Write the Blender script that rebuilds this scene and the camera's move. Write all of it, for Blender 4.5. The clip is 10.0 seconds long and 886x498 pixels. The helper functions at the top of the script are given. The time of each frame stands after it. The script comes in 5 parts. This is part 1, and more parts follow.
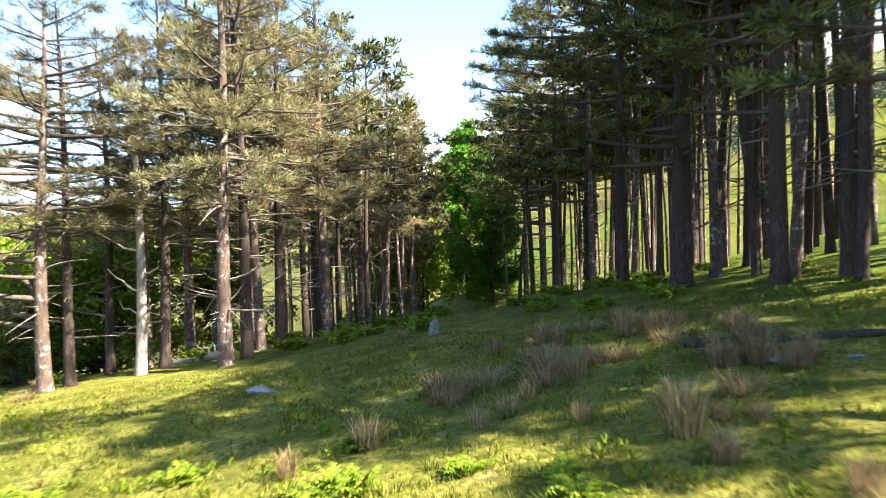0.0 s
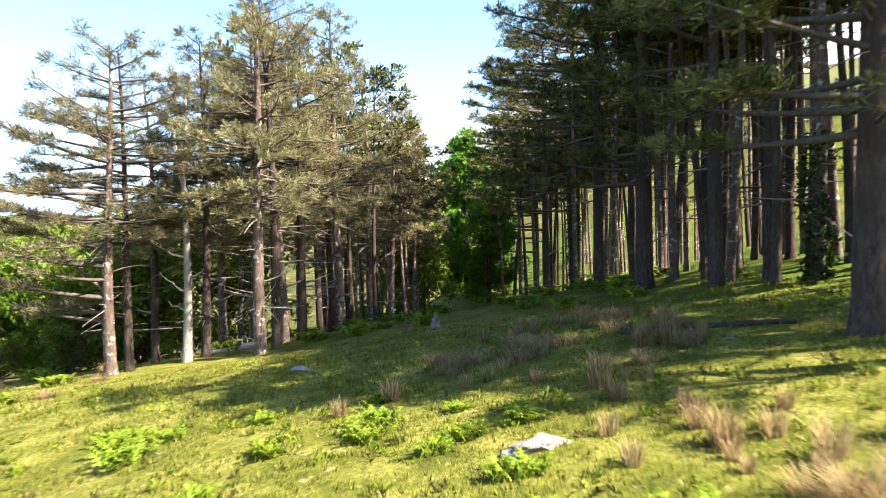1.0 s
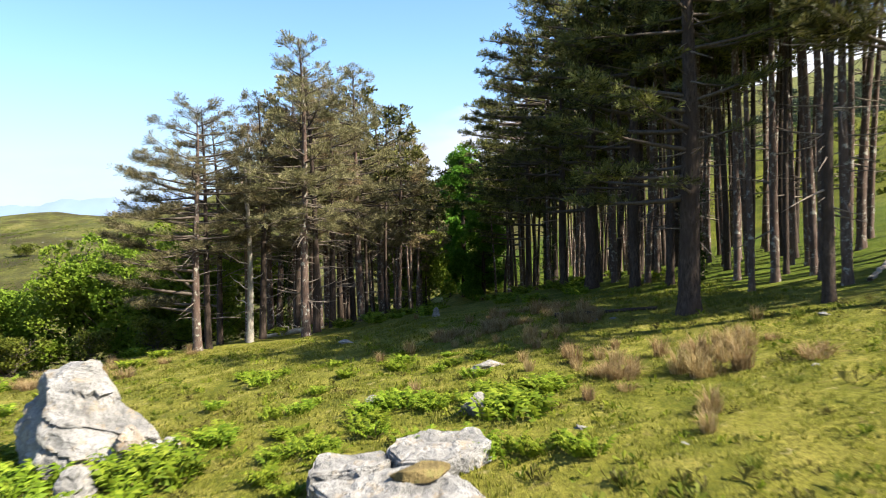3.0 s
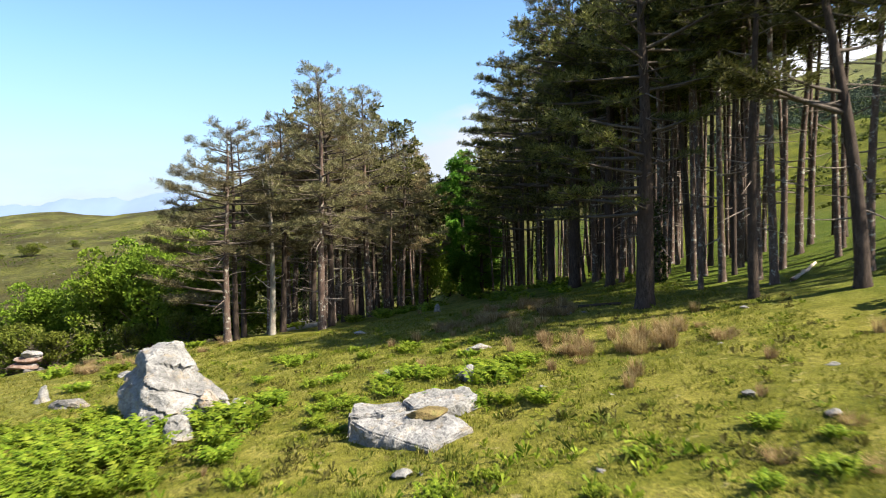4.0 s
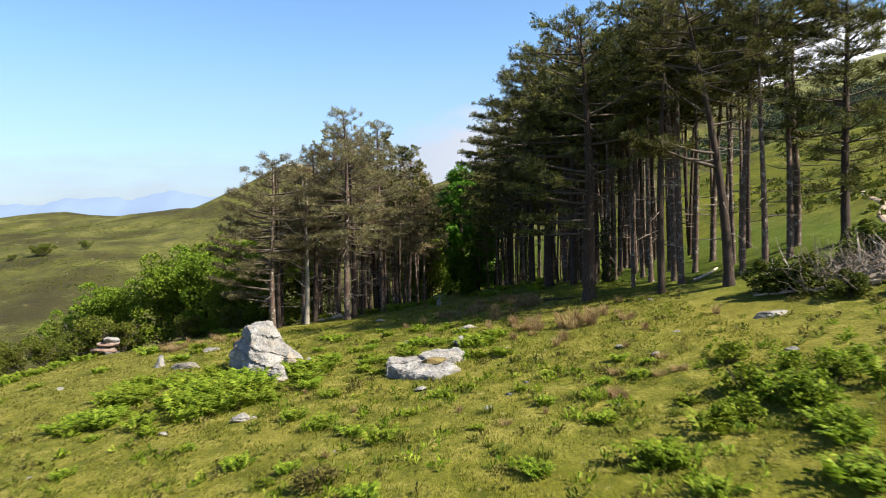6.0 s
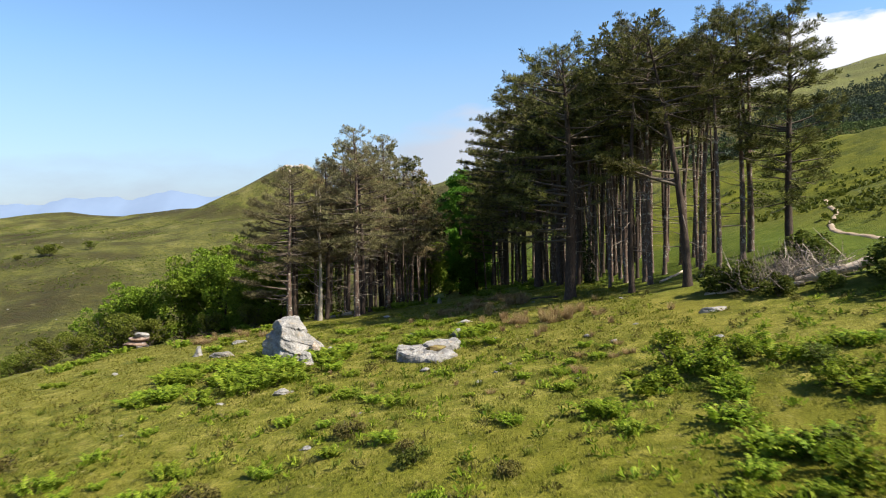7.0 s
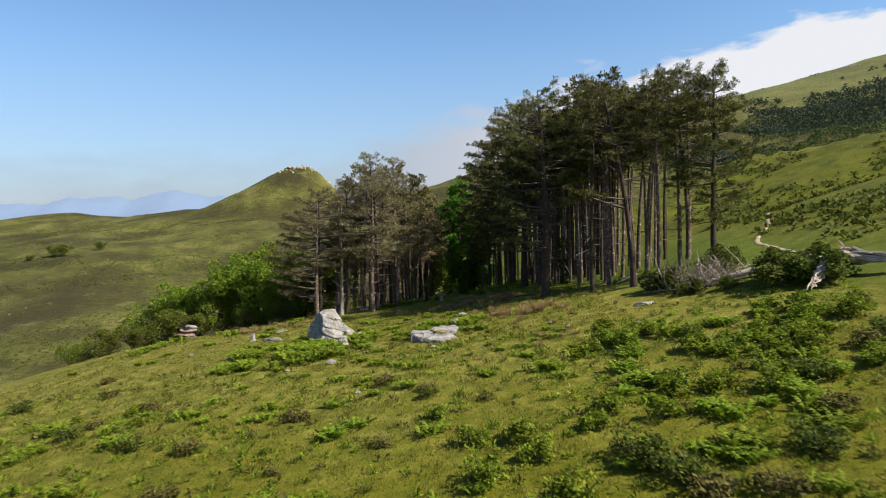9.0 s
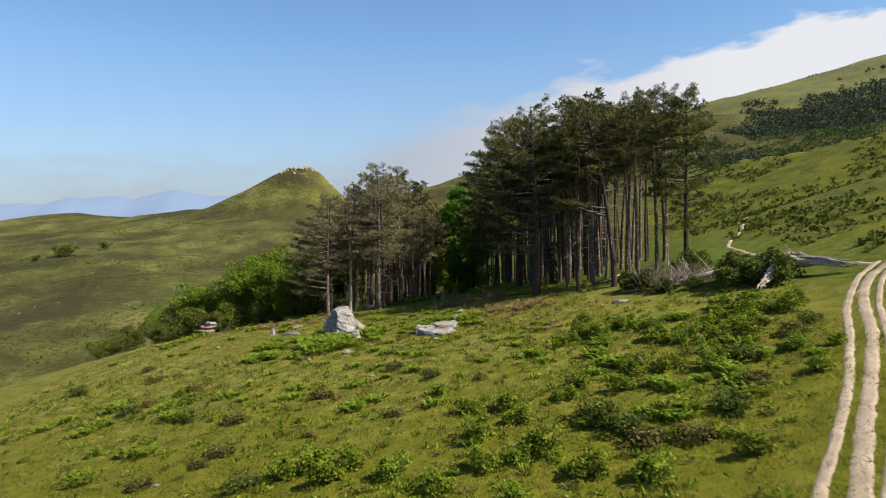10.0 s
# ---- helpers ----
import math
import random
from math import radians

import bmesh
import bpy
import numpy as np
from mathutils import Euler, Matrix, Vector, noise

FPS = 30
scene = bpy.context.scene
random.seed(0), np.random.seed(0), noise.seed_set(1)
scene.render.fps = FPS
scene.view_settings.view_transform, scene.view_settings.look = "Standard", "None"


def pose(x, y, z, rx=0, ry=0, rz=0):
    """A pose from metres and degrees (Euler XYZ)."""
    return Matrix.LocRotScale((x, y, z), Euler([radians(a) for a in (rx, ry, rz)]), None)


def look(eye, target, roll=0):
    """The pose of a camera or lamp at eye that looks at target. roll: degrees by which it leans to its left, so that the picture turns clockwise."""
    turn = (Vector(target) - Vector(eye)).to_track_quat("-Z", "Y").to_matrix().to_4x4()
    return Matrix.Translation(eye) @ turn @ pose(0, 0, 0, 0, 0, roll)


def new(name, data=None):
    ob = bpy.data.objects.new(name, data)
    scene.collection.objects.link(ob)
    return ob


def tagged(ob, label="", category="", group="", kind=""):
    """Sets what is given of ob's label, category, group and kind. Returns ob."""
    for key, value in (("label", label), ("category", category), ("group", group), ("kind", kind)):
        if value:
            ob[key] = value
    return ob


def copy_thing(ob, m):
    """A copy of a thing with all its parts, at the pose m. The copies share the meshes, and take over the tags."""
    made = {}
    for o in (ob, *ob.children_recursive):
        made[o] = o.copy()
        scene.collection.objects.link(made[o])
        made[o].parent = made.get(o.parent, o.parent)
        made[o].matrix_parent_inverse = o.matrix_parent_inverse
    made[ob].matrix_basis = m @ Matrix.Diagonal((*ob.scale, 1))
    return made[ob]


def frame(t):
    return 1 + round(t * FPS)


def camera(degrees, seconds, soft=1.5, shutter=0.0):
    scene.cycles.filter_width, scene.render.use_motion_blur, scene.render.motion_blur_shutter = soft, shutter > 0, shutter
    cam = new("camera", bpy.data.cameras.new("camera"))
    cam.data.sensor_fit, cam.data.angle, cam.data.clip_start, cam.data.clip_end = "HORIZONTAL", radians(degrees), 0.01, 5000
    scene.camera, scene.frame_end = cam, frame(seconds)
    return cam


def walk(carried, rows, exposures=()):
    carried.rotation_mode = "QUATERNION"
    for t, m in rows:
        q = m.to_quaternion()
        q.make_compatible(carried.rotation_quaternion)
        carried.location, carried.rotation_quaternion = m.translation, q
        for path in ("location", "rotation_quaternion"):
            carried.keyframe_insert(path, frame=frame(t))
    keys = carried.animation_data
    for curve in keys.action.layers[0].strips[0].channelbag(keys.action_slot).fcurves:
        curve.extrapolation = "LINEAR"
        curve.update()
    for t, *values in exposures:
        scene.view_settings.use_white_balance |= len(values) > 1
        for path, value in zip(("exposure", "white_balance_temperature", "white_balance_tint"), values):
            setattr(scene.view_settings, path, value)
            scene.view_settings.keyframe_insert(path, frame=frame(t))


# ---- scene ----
cam = camera(66.0, 10.0, soft=1.0, shutter=0.6)
ROWS = [
    (0.0, 0.000, 0.000, 3.000, -0.043, -1.268, 1.91),
    (0.5, 0.000, -2.438, 3.253, -0.043, -1.279, 1.84),
    (1.0, 0.013, -4.991, 3.481, -0.043, -1.332, 1.83),
    (1.5, 0.019, -7.641, 3.689, -0.064, -1.332, 1.73),
    (2.0, 0.045, -10.351, 3.891, -0.054, -1.332, 1.72),
    (2.5, 0.091, -13.104, 4.125, -0.043, -1.354, 1.71),
    (4.0, 0.136, -21.501, 4.761, -0.000, -1.407, 1.66),
    (4.5, 0.149, -24.447, 4.976, 0.021, -1.429, 1.64),
    (5.0, 0.163, -27.460, 5.204, 0.054, -1.418, 1.63),
    (5.5, 0.176, -30.539, 5.431, 0.064, -1.429, 1.62),
    (7.0, 0.176, -40.225, 6.224, 0.054, -1.450, 1.57),
    (7.5, 0.156, -43.456, 6.504, 0.054, -1.461, 1.57),
    (8.0, 0.117, -46.753, 6.783, 0.054, -1.472, 1.57),
    (8.5, 0.084, -50.074, 7.062, 0.064, -1.493, 1.58),
    (9.0, 0.058, -53.432, 7.362, 0.064, -1.504, 1.57),
    (9.5, 0.026, -56.844, 7.654, 0.064, -1.526, 1.57),
    (10.0, -0.000, -60.323, 7.947, 0.075, -1.547, 1.58),
]
walk(cam, [(t, pose(x, y, z, 90 + pitch, roll, yaw)) for t, x, y, z, yaw, pitch, roll in ROWS],
     exposures=[(0.0, 3.12), (1.0, 2.84), (2.5, 2.12), (4.5, 1.75), (7.0, 1.42), (10.0, 1.08)])

# ---------------------------------------------------------------- world, sun
world = bpy.data.worlds.new("sky")
scene.world = world
world.use_nodes = True
wn, wl = world.node_tree.nodes, world.node_tree.links
SUN_EL, SUN_AZ = 46.0, -23.0      # degrees; azimuth counted from +x towards +y


def wnode(kind):
    return wn.new(kind)


def wmath(op, a, b=None, c=None, clamp=False):
    n = wn.new("ShaderNodeMath")
    n.operation, n.use_clamp = op, clamp
    for i, v in enumerate((a, b, c)):
        if v is None:
            continue
        if isinstance(v, (int, float)):
            n.inputs[i].default_value = v
        else:
            wl.new(v, n.inputs[i])
    return n.outputs[0]


sky = wnode("ShaderNodeTexSky")
sky.sky_type, sky.sun_disc = "NISHITA", False
sky.sun_elevation, sky.sun_rotation = radians(SUN_EL), radians(90 - SUN_AZ)
sky.altitude, sky.air_density, sky.dust_density, sky.ozone_density = 500, 1.0, 0.4, 2.0
coord = wnode("ShaderNodeTexCoord")
split = wnode("ShaderNodeSeparateXYZ")
wl.new(coord.outputs["Generated"], split.inputs[0])
dx, dy, dz = split.outputs
flat = wmath("SQRT", wmath("ADD", wmath("MULTIPLY", dx, dx), wmath("MULTIPLY", dy, dy)))
elev = wmath("DIVIDE", dz, wmath("MAXIMUM", flat, 0.02))
side = wmath("DIVIDE", dx, wmath("MAXIMUM", flat, 0.02))
stretch = wnode("ShaderNodeMapping")
stretch.inputs["Scale"].default_value = (1.0, 1.0, 3.2)
wl.new(coord.outputs["Generated"], stretch.inputs[0])
puff = wnode("ShaderNodeTexNoise")
puff.inputs["Scale"].default_value, puff.inputs["Detail"].default_value, puff.inputs["Roughness"].default_value = 7.0, 8.0, 0.55
wl.new(stretch.outputs[0], puff.inputs["Vector"])
broad = wnode("ShaderNodeTexNoise")
broad.inputs["Scale"].default_value, broad.inputs["Detail"].default_value = 2.4, 3.0
wl.new(stretch.outputs[0], broad.inputs["Vector"])
# a bank of cloud that lies on the hills and stands higher towards +x
top = wmath("MAXIMUM", wmath("MULTIPLY_ADD", side, 0.20, 0.172), 0.12)
top = wmath("ADD", top, wmath("MULTIPLY_ADD", puff.outputs["Fac"], 0.14, -0.07))
top = wmath("ADD", top, wmath("MULTIPLY_ADD", broad.outputs["Fac"], 0.07, -0.035))
bank = wmath("MULTIPLY", wmath("SUBTRACT", top, elev), wmath("MULTIPLY_ADD", wmath("MAXIMUM", wmath("ADD", side, 0.15), 0.0), 90.0, 9.0), clamp=True)
thick = wmath("MULTIPLY_ADD", side, 1.5, 0.8, clamp=True)
bank = wmath("MULTIPLY", bank, wmath("MAXIMUM", thick, 0.7))
haze = wmath("MULTIPLY_ADD", elev, -3.0, 0.8, clamp=True)
mixc = wnode("ShaderNodeMix")
mixc.data_type = "RGBA"
wl.new(haze, mixc.inputs[0])
deep = wnode("ShaderNodeHueSaturation")
deep.inputs["Saturation"].default_value = 1.12
wl.new(sky.outputs[0], deep.inputs["Color"])
tint = wnode("ShaderNodeMix")
tint.data_type, tint.blend_type = "RGBA", "MULTIPLY"
tint.inputs[0].default_value, tint.inputs[7].default_value = 1.0, (1.12, 1.14, 1.14, 1)
wl.new(deep.outputs[0], tint.inputs[6])
wl.new(tint.outputs[2], mixc.inputs[6])
mixc.inputs[7].default_value = (2.1, 2.5, 3.3, 1)
mixb = wnode("ShaderNodeMix")
mixb.data_type = "RGBA"
wl.new(bank, mixb.inputs[0])
wl.new(mixc.outputs[2], mixb.inputs[6])
# thin lilac cloud low in the west, thick white cloud on the mountain
cloud = wnode("ShaderNodeMix")
cloud.data_type = "RGBA"
wl.new(wmath("MULTIPLY_ADD", side, 1.7, 0.35, clamp=True), cloud.inputs[0])
cloud.inputs[6].default_value, cloud.inputs[7].default_value = (2.5, 2.62, 3.12, 1), (5.4, 5.5, 5.8, 1)
wl.new(cloud.outputs[2], mixb.inputs[7])
back = wn["Background"]
wl.new(mixb.outputs[2], back.inputs[0])
back.inputs[1].default_value = 0.071

sun = new("sun", bpy.data.lights.new("sun", "SUN"))
sun.data.energy, sun.data.angle, sun.data.color = 5.0, radians(0.6), (1.0, 0.93, 0.80)
sa, se = radians(SUN_AZ), radians(SUN_EL)
sun.matrix_world = look((60 * math.cos(sa) * math.cos(se), 60 * math.sin(sa) * math.cos(se), 60 * math.sin(se)), (0, 0, 0))


# ---------------------------------------------------------------- materials
def material(name, rough=0.8, spec=0.3):
    m = bpy.data.materials.new(name)
    m.use_nodes = True
    b = m.node_tree.nodes["Principled BSDF"]
    b.inputs["Roughness"].default_value = rough
    b.inputs["Specular IOR Level"].default_value = spec
    return m, m.node_tree, b


def tex(tree, scale, detail=4, rough=0.6, vec=None, kind="ShaderNodeTexNoise"):
    n = tree.nodes.new(kind)
    n.inputs["Scale"].default_value = scale
    if kind == "ShaderNodeTexNoise":
        n.inputs["Detail"].default_value, n.inputs["Roughness"].default_value = detail, rough
    if vec is None:
        g = tree.nodes.new("ShaderNodeTexCoord")
        vec = g.outputs["Object"]
    tree.links.new(vec, n.inputs["Vector"])
    return n.outputs[0]


def ramp(tree, fac, stops):
    r = tree.nodes.new("ShaderNodeValToRGB")
    e = r.color_ramp.elements
    while len(e) < len(stops):
        e.new(0.5)
    for el, (p, c) in zip(e, stops):
        el.position, el.color = p, (*c, 1)
    tree.links.new(fac, r.inputs[0])
    return r.outputs[0]


def blend(tree, fac, a, b, mode="MIX"):
    n = tree.nodes.new("ShaderNodeMix")
    n.data_type, n.blend_type = "RGBA", mode
    for sock, v in ((n.inputs[0], fac), (n.inputs[6], a), (n.inputs[7], b)):
        if isinstance(v, (int, float)):
            sock.default_value = v
        elif isinstance(v, tuple):
            sock.default_value = (*v, 1)
        else:
            tree.links.new(v, sock)
    return n.outputs[2]


def bump(tree, b, height, strength, dist):
    n = tree.nodes.new("ShaderNodeBump")
    n.inputs["Strength"].default_value, n.inputs["Distance"].default_value = strength, dist
    tree.links.new(height, n.inputs["Height"])
    tree.links.new(n.outputs[0], b.inputs["Normal"])


def maths(tree, op, a, b, clamp=False):
    n = tree.nodes.new("ShaderNodeMath")
    n.operation, n.use_clamp = op, clamp
    for i, v in enumerate((a, b)):
        if isinstance(v, (int, float)):
            n.inputs[i].default_value = v
        else:
            tree.links.new(v, n.inputs[i])
    return n.outputs[0]


def leaf_material(name, dark, mid, light, through_light=0.35, rough=0.6, spec=0.08):
    """Leaves or needles: colour varies from clump to clump and from plant to plant; some light passes through."""
    m, t, b = material(name, rough, spec)
    geo = t.nodes.new("ShaderNodeNewGeometry")
    info = t.nodes.new("ShaderNodeObjectInfo")
    col = ramp(t, geo.outputs["Random Per Island"], [(0.0, dark), (0.5, mid), (1.0, light)])
    patch = tex(t, 0.9, 2)
    col = blend(t, maths(t, "MULTIPLY", patch, 0.25), col, dark)
    hue = t.nodes.new("ShaderNodeHueSaturation")
    t.links.new(maths(t, "ADD", maths(t, "MULTIPLY", info.outputs["Random"], 0.20), 0.50), hue.inputs["Value"])
    t.links.new(maths(t, "ADD", maths(t, "MULTIPLY", info.outputs["Random"], 0.02), 0.49), hue.inputs["Hue"])
    t.links.new(col, hue.inputs["Color"])
    t.links.new(hue.outputs[0], b.inputs["Base Color"])
    tr = t.nodes.new("ShaderNodeBsdfTranslucent")
    t.links.new(hue.outputs[0], tr.inputs["Color"])
    mix = t.nodes.new("ShaderNodeMixShader")
    mix.inputs[0].default_value = through_light
    t.links.new(b.outputs[0], mix.inputs[1])
    t.links.new(tr.outputs[0], mix.inputs[2])
    t.links.new(mix.outputs[0], t.nodes["Material Output"].inputs["Surface"])
    return m


def bark_material(name, dark, light, patchy, lichen=0.0):
    m, t, b = material(name, 0.9, 0.15)
    g = t.nodes.new("ShaderNodeTexCoord")
    mp = t.nodes.new("ShaderNodeMapping")
    mp.inputs["Scale"].default_value = (1, 1, 0.22)
    t.links.new(g.outputs["Object"], mp.inputs[0])
    plates = tex(t, 14, 5, 0.7, mp.outputs[0])
    big = tex(t, 0.8, 3)
    col = ramp(t, plates, [(0.32, dark), (0.62, light)])
    col = blend(t, ramp(t, big, [(0.4, (0, 0, 0)), (0.65, (1, 1, 1))]), col, patchy)
    if lichen:
        spots = tex(t, 3.5, 6, 0.7)
        col = blend(t, ramp(t, spots, [(0.55 - lichen * 0.2, (0, 0, 0)), (0.62, (1, 1, 1))]), col, (0.42, 0.42, 0.36))
    col = blend(t, 1.0, col, (0.66, 0.63, 0.61), "MULTIPLY")
    t.links.new(col, b.inputs["Base Color"])
    bump(t, b, plates, 0.9, 0.05)
    return m


MAT_BARK = bark_material("pine bark", (0.018, 0.014, 0.012), (0.125, 0.094, 0.074), (0.056, 0.040, 0.031))
MAT_BARK_RED = bark_material("reddish pine bark", (0.045, 0.032, 0.026), (0.20, 0.148, 0.120), (0.13, 0.086, 0.067), 0.03)
MAT_BARK_PALE = bark_material("pale dead bark", (0.16, 0.13, 0.10), (0.46, 0.42, 0.36), (0.30, 0.26, 0.21), 0.35)
MAT_DEADWOOD = bark_material("silvered dead wood", (0.26, 0.205, 0.155), (0.78, 0.67, 0.55), (0.62, 0.52, 0.42), 0.2)
MAT_TWIG = bark_material("grey twig", (0.05, 0.042, 0.034), (0.17, 0.145, 0.118), (0.11, 0.09, 0.074))
MAT_BRUSH = bark_material("dry brushwood", (0.12, 0.098, 0.078), (0.33, 0.285, 0.235), (0.24, 0.20, 0.165))
MAT_NEEDLE = leaf_material("dark pine needles", (0.022, 0.028, 0.008), (0.135, 0.142, 0.036), (0.36, 0.345, 0.10), 0.2)
MAT_NEEDLE_BROWN = leaf_material("browned pine needles", (0.105, 0.098, 0.044), (0.27, 0.240, 0.112), (0.44, 0.385, 0.20), 0.3)
MAT_NEEDLE_RUST = leaf_material("rusty pine needles", (0.15, 0.108, 0.055), (0.32, 0.225, 0.115), (0.46, 0.345, 0.19), 0.3)
MAT_BEECH = leaf_material("fresh beech leaves", (0.085, 0.20, 0.016), (0.15, 0.31, 0.028), (0.24, 0.40, 0.045), 0.5)
MAT_OAK = leaf_material("young oak leaves", (0.12, 0.185, 0.014), (0.21, 0.295, 0.024), (0.30, 0.385, 0.048), 0.40)
MAT_SCRUB = leaf_material("dull scrub leaves", (0.080, 0.108, 0.012), (0.165, 0.205, 0.024), (0.27, 0.295, 0.055), 0.36)
MAT_BRACKEN = leaf_material("green bracken fronds", (0.075, 0.130, 0.008), (0.21, 0.295, 0.018), (0.39, 0.455, 0.045), 0.36)
MAT_GORSE = leaf_material("dark gorse spines", (0.055, 0.080, 0.012), (0.120, 0.155, 0.022), (0.22, 0.245, 0.042), 0.32)
MAT_HEATH = leaf_material("brown heath twigs", (0.070, 0.062, 0.018), (0.14, 0.122, 0.030), (0.235, 0.20, 0.055), 0.25)
# the conifer colours are lightened and blued to carry distance haze
MAT_WOODS = leaf_material("far woods blued by haze", (0.055, 0.072, 0.052), (0.080, 0.102, 0.068), (0.112, 0.135, 0.084), 0.1, 1.0, 0.0)
MAT_WOODS_LEAFY = leaf_material("far leafy woods", (0.070, 0.100, 0.040), (0.110, 0.150, 0.052), (0.155, 0.195, 0.070), 0.2, 1.0, 0.0)
MAT_MEADOW_BUSH = leaf_material("low meadow scrub", (0.060, 0.085, 0.012), (0.115, 0.150, 0.020), (0.19, 0.22, 0.04), 0.3)
MAT_IVY = leaf_material("dark ivy leaves", (0.02, 0.035, 0.008), (0.05, 0.075, 0.015), (0.10, 0.13, 0.03), 0.25)
MAT_RUSH = leaf_material("dry rush blades", (0.24, 0.155, 0.06), (0.44, 0.305, 0.145), (0.60, 0.46, 0.24), 0.45)
MAT_GRASS = leaf_material("grass blades", (0.115, 0.135, 0.012), (0.235, 0.24, 0.028), (0.42, 0.37, 0.10), 0.5)


def ground_material():
    m, t, b = material("hill grass", 0.95, 0.1)
    geo = t.nodes.new("ShaderNodeNewGeometry")
    pos = geo.outputs["Position"]
    fine = tex(t, 9.0, 6, 0.7, pos)
    mid = tex(t, 0.9, 5, 0.6, pos)
    wide = tex(t, 0.11, 5, 0.6, pos)
    far = tex(t, 0.014, 8, 0.62, pos)
    col = ramp(t, mid, [(0.28, (0.100, 0.112, 0.020)), (0.48, (0.232, 0.226, 0.052)), (0.70, (0.45, 0.38, 0.165))])
    col = blend(t, ramp(t, fine, [(0.36, (0.85, 0.85, 0.85)), (0.56, (0, 0, 0))]), col, (0.072, 0.086, 0.016))
    col = blend(t, ramp(t, wide, [(0.5, (0, 0, 0)), (0.72, (0.55, 0.55, 0.55))]), col, (0.31, 0.255, 0.085))
    litter = tex(t, 2.3, 7, 0.75, pos)
    col = blend(t, ramp(t, litter, [(0.58, (0, 0, 0)), (0.68, (0.75, 0.75, 0.75))]), col, (0.21, 0.155, 0.11))
    pale = tex(t, 3.2, 4, 0.6, pos)
    col = blend(t, ramp(t, pale, [(0.63, (0, 0, 0)), (0.69, (0.75, 0.75, 0.75))]), col, (0.44, 0.36, 0.31))
    # the turf is paler near the outcrop and turns darker and greener down the meadow
    cut = t.nodes.new("ShaderNodeSeparateXYZ")
    t.links.new(pos, cut.inputs[0])
    low = maths(t, "ADD", maths(t, "MULTIPLY", cut.outputs["Y"], -0.055), maths(t, "MULTIPLY", wide, 1.6))
    low = maths(t, "SUBTRACT", low, 1.45, True)
    col = blend(t, maths(t, "MULTIPLY", low, 0.75), col, blend(t, mid, (0.085, 0.096, 0.005), (0.250, 0.236, 0.016)))
    # lusher and greener under the pines and on the meadow behind them; grove floor also darkened as painted crown shade
    along = maths(t, "ADD", cut.outputs["X"], maths(t, "MULTIPLY", maths(t, "MINIMUM", cut.outputs["Y"], 22.0), 0.55))
    east = maths(t, "DIVIDE", maths(t, "SUBTRACT", maths(t, "ADD", along, maths(t, "MULTIPLY", wide, 8.0)), 18.0), 10.0, True)
    open_ = maths(t, "DIVIDE", maths(t, "SUBTRACT", cut.outputs["X"], 29.0), 8.0, True)
    mead = blend(t, ramp(t, tex(t, 0.22, 6, 0.7, pos), [(0.38, (0, 0, 0)), (0.62, (1, 1, 1))]), (0.055, 0.074, 0.008), (0.175, 0.180, 0.022))
    col = blend(t, maths(t, "MULTIPLY", open_, 0.85), col, mead)
    east = maths(t, "MULTIPLY", east, maths(t, "SUBTRACT", 1.0, open_))
    col = blend(t, maths(t, "MULTIPLY", east, 0.8), col, blend(t, mid, (0.040, 0.080, 0.008), (0.130, 0.190, 0.022)))
    tiny = tex(t, 30.0, 3, 0.7, pos)
    col = blend(t, 0.9, col, ramp(t, tiny, [(0.32, (0.38, 0.40, 0.34)), (0.60, (1.08, 1.08, 1.08))]), "MULTIPLY")
    # beyond the meadow: bracken, heath and thin turf in broad patches, paled in colour as distance haze
    dist = t.nodes.new("ShaderNodeVectorMath")
    dist.operation = "DISTANCE"
    t.links.new(pos, dist.inputs[0])
    dist.inputs[1].default_value = (0, 0, 0)
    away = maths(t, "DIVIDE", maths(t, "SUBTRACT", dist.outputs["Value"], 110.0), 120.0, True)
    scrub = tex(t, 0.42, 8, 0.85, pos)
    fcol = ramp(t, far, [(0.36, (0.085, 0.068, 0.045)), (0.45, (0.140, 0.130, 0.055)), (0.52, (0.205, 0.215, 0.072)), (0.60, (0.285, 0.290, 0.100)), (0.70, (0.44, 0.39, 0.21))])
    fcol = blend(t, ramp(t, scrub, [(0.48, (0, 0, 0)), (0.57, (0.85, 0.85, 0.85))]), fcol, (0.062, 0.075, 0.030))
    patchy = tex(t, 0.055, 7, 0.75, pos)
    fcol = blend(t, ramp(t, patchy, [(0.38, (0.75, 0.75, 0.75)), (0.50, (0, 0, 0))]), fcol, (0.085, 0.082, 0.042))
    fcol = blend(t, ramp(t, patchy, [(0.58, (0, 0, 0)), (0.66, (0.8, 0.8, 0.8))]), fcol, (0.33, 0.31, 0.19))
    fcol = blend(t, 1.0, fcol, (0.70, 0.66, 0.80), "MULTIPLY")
    # thin grey turf and rock high up on the far mountain, with distance haze mixed into the colour
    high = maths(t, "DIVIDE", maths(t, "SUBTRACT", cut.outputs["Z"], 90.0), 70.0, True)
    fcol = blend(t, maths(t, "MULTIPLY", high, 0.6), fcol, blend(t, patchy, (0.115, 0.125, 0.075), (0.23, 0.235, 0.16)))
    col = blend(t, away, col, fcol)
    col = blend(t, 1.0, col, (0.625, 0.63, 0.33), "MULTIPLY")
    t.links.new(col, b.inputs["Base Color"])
    h = maths(t, "ADD", maths(t, "MULTIPLY", fine, 0.6), mid)
    h = maths(t, "ADD", h, maths(t, "MULTIPLY", maths(t, "ADD", maths(t, "MULTIPLY", patchy, 20.0), maths(t, "MULTIPLY", scrub, 5.0)), away))
    bump(t, b, h, 0.9, 0.2)
    return m


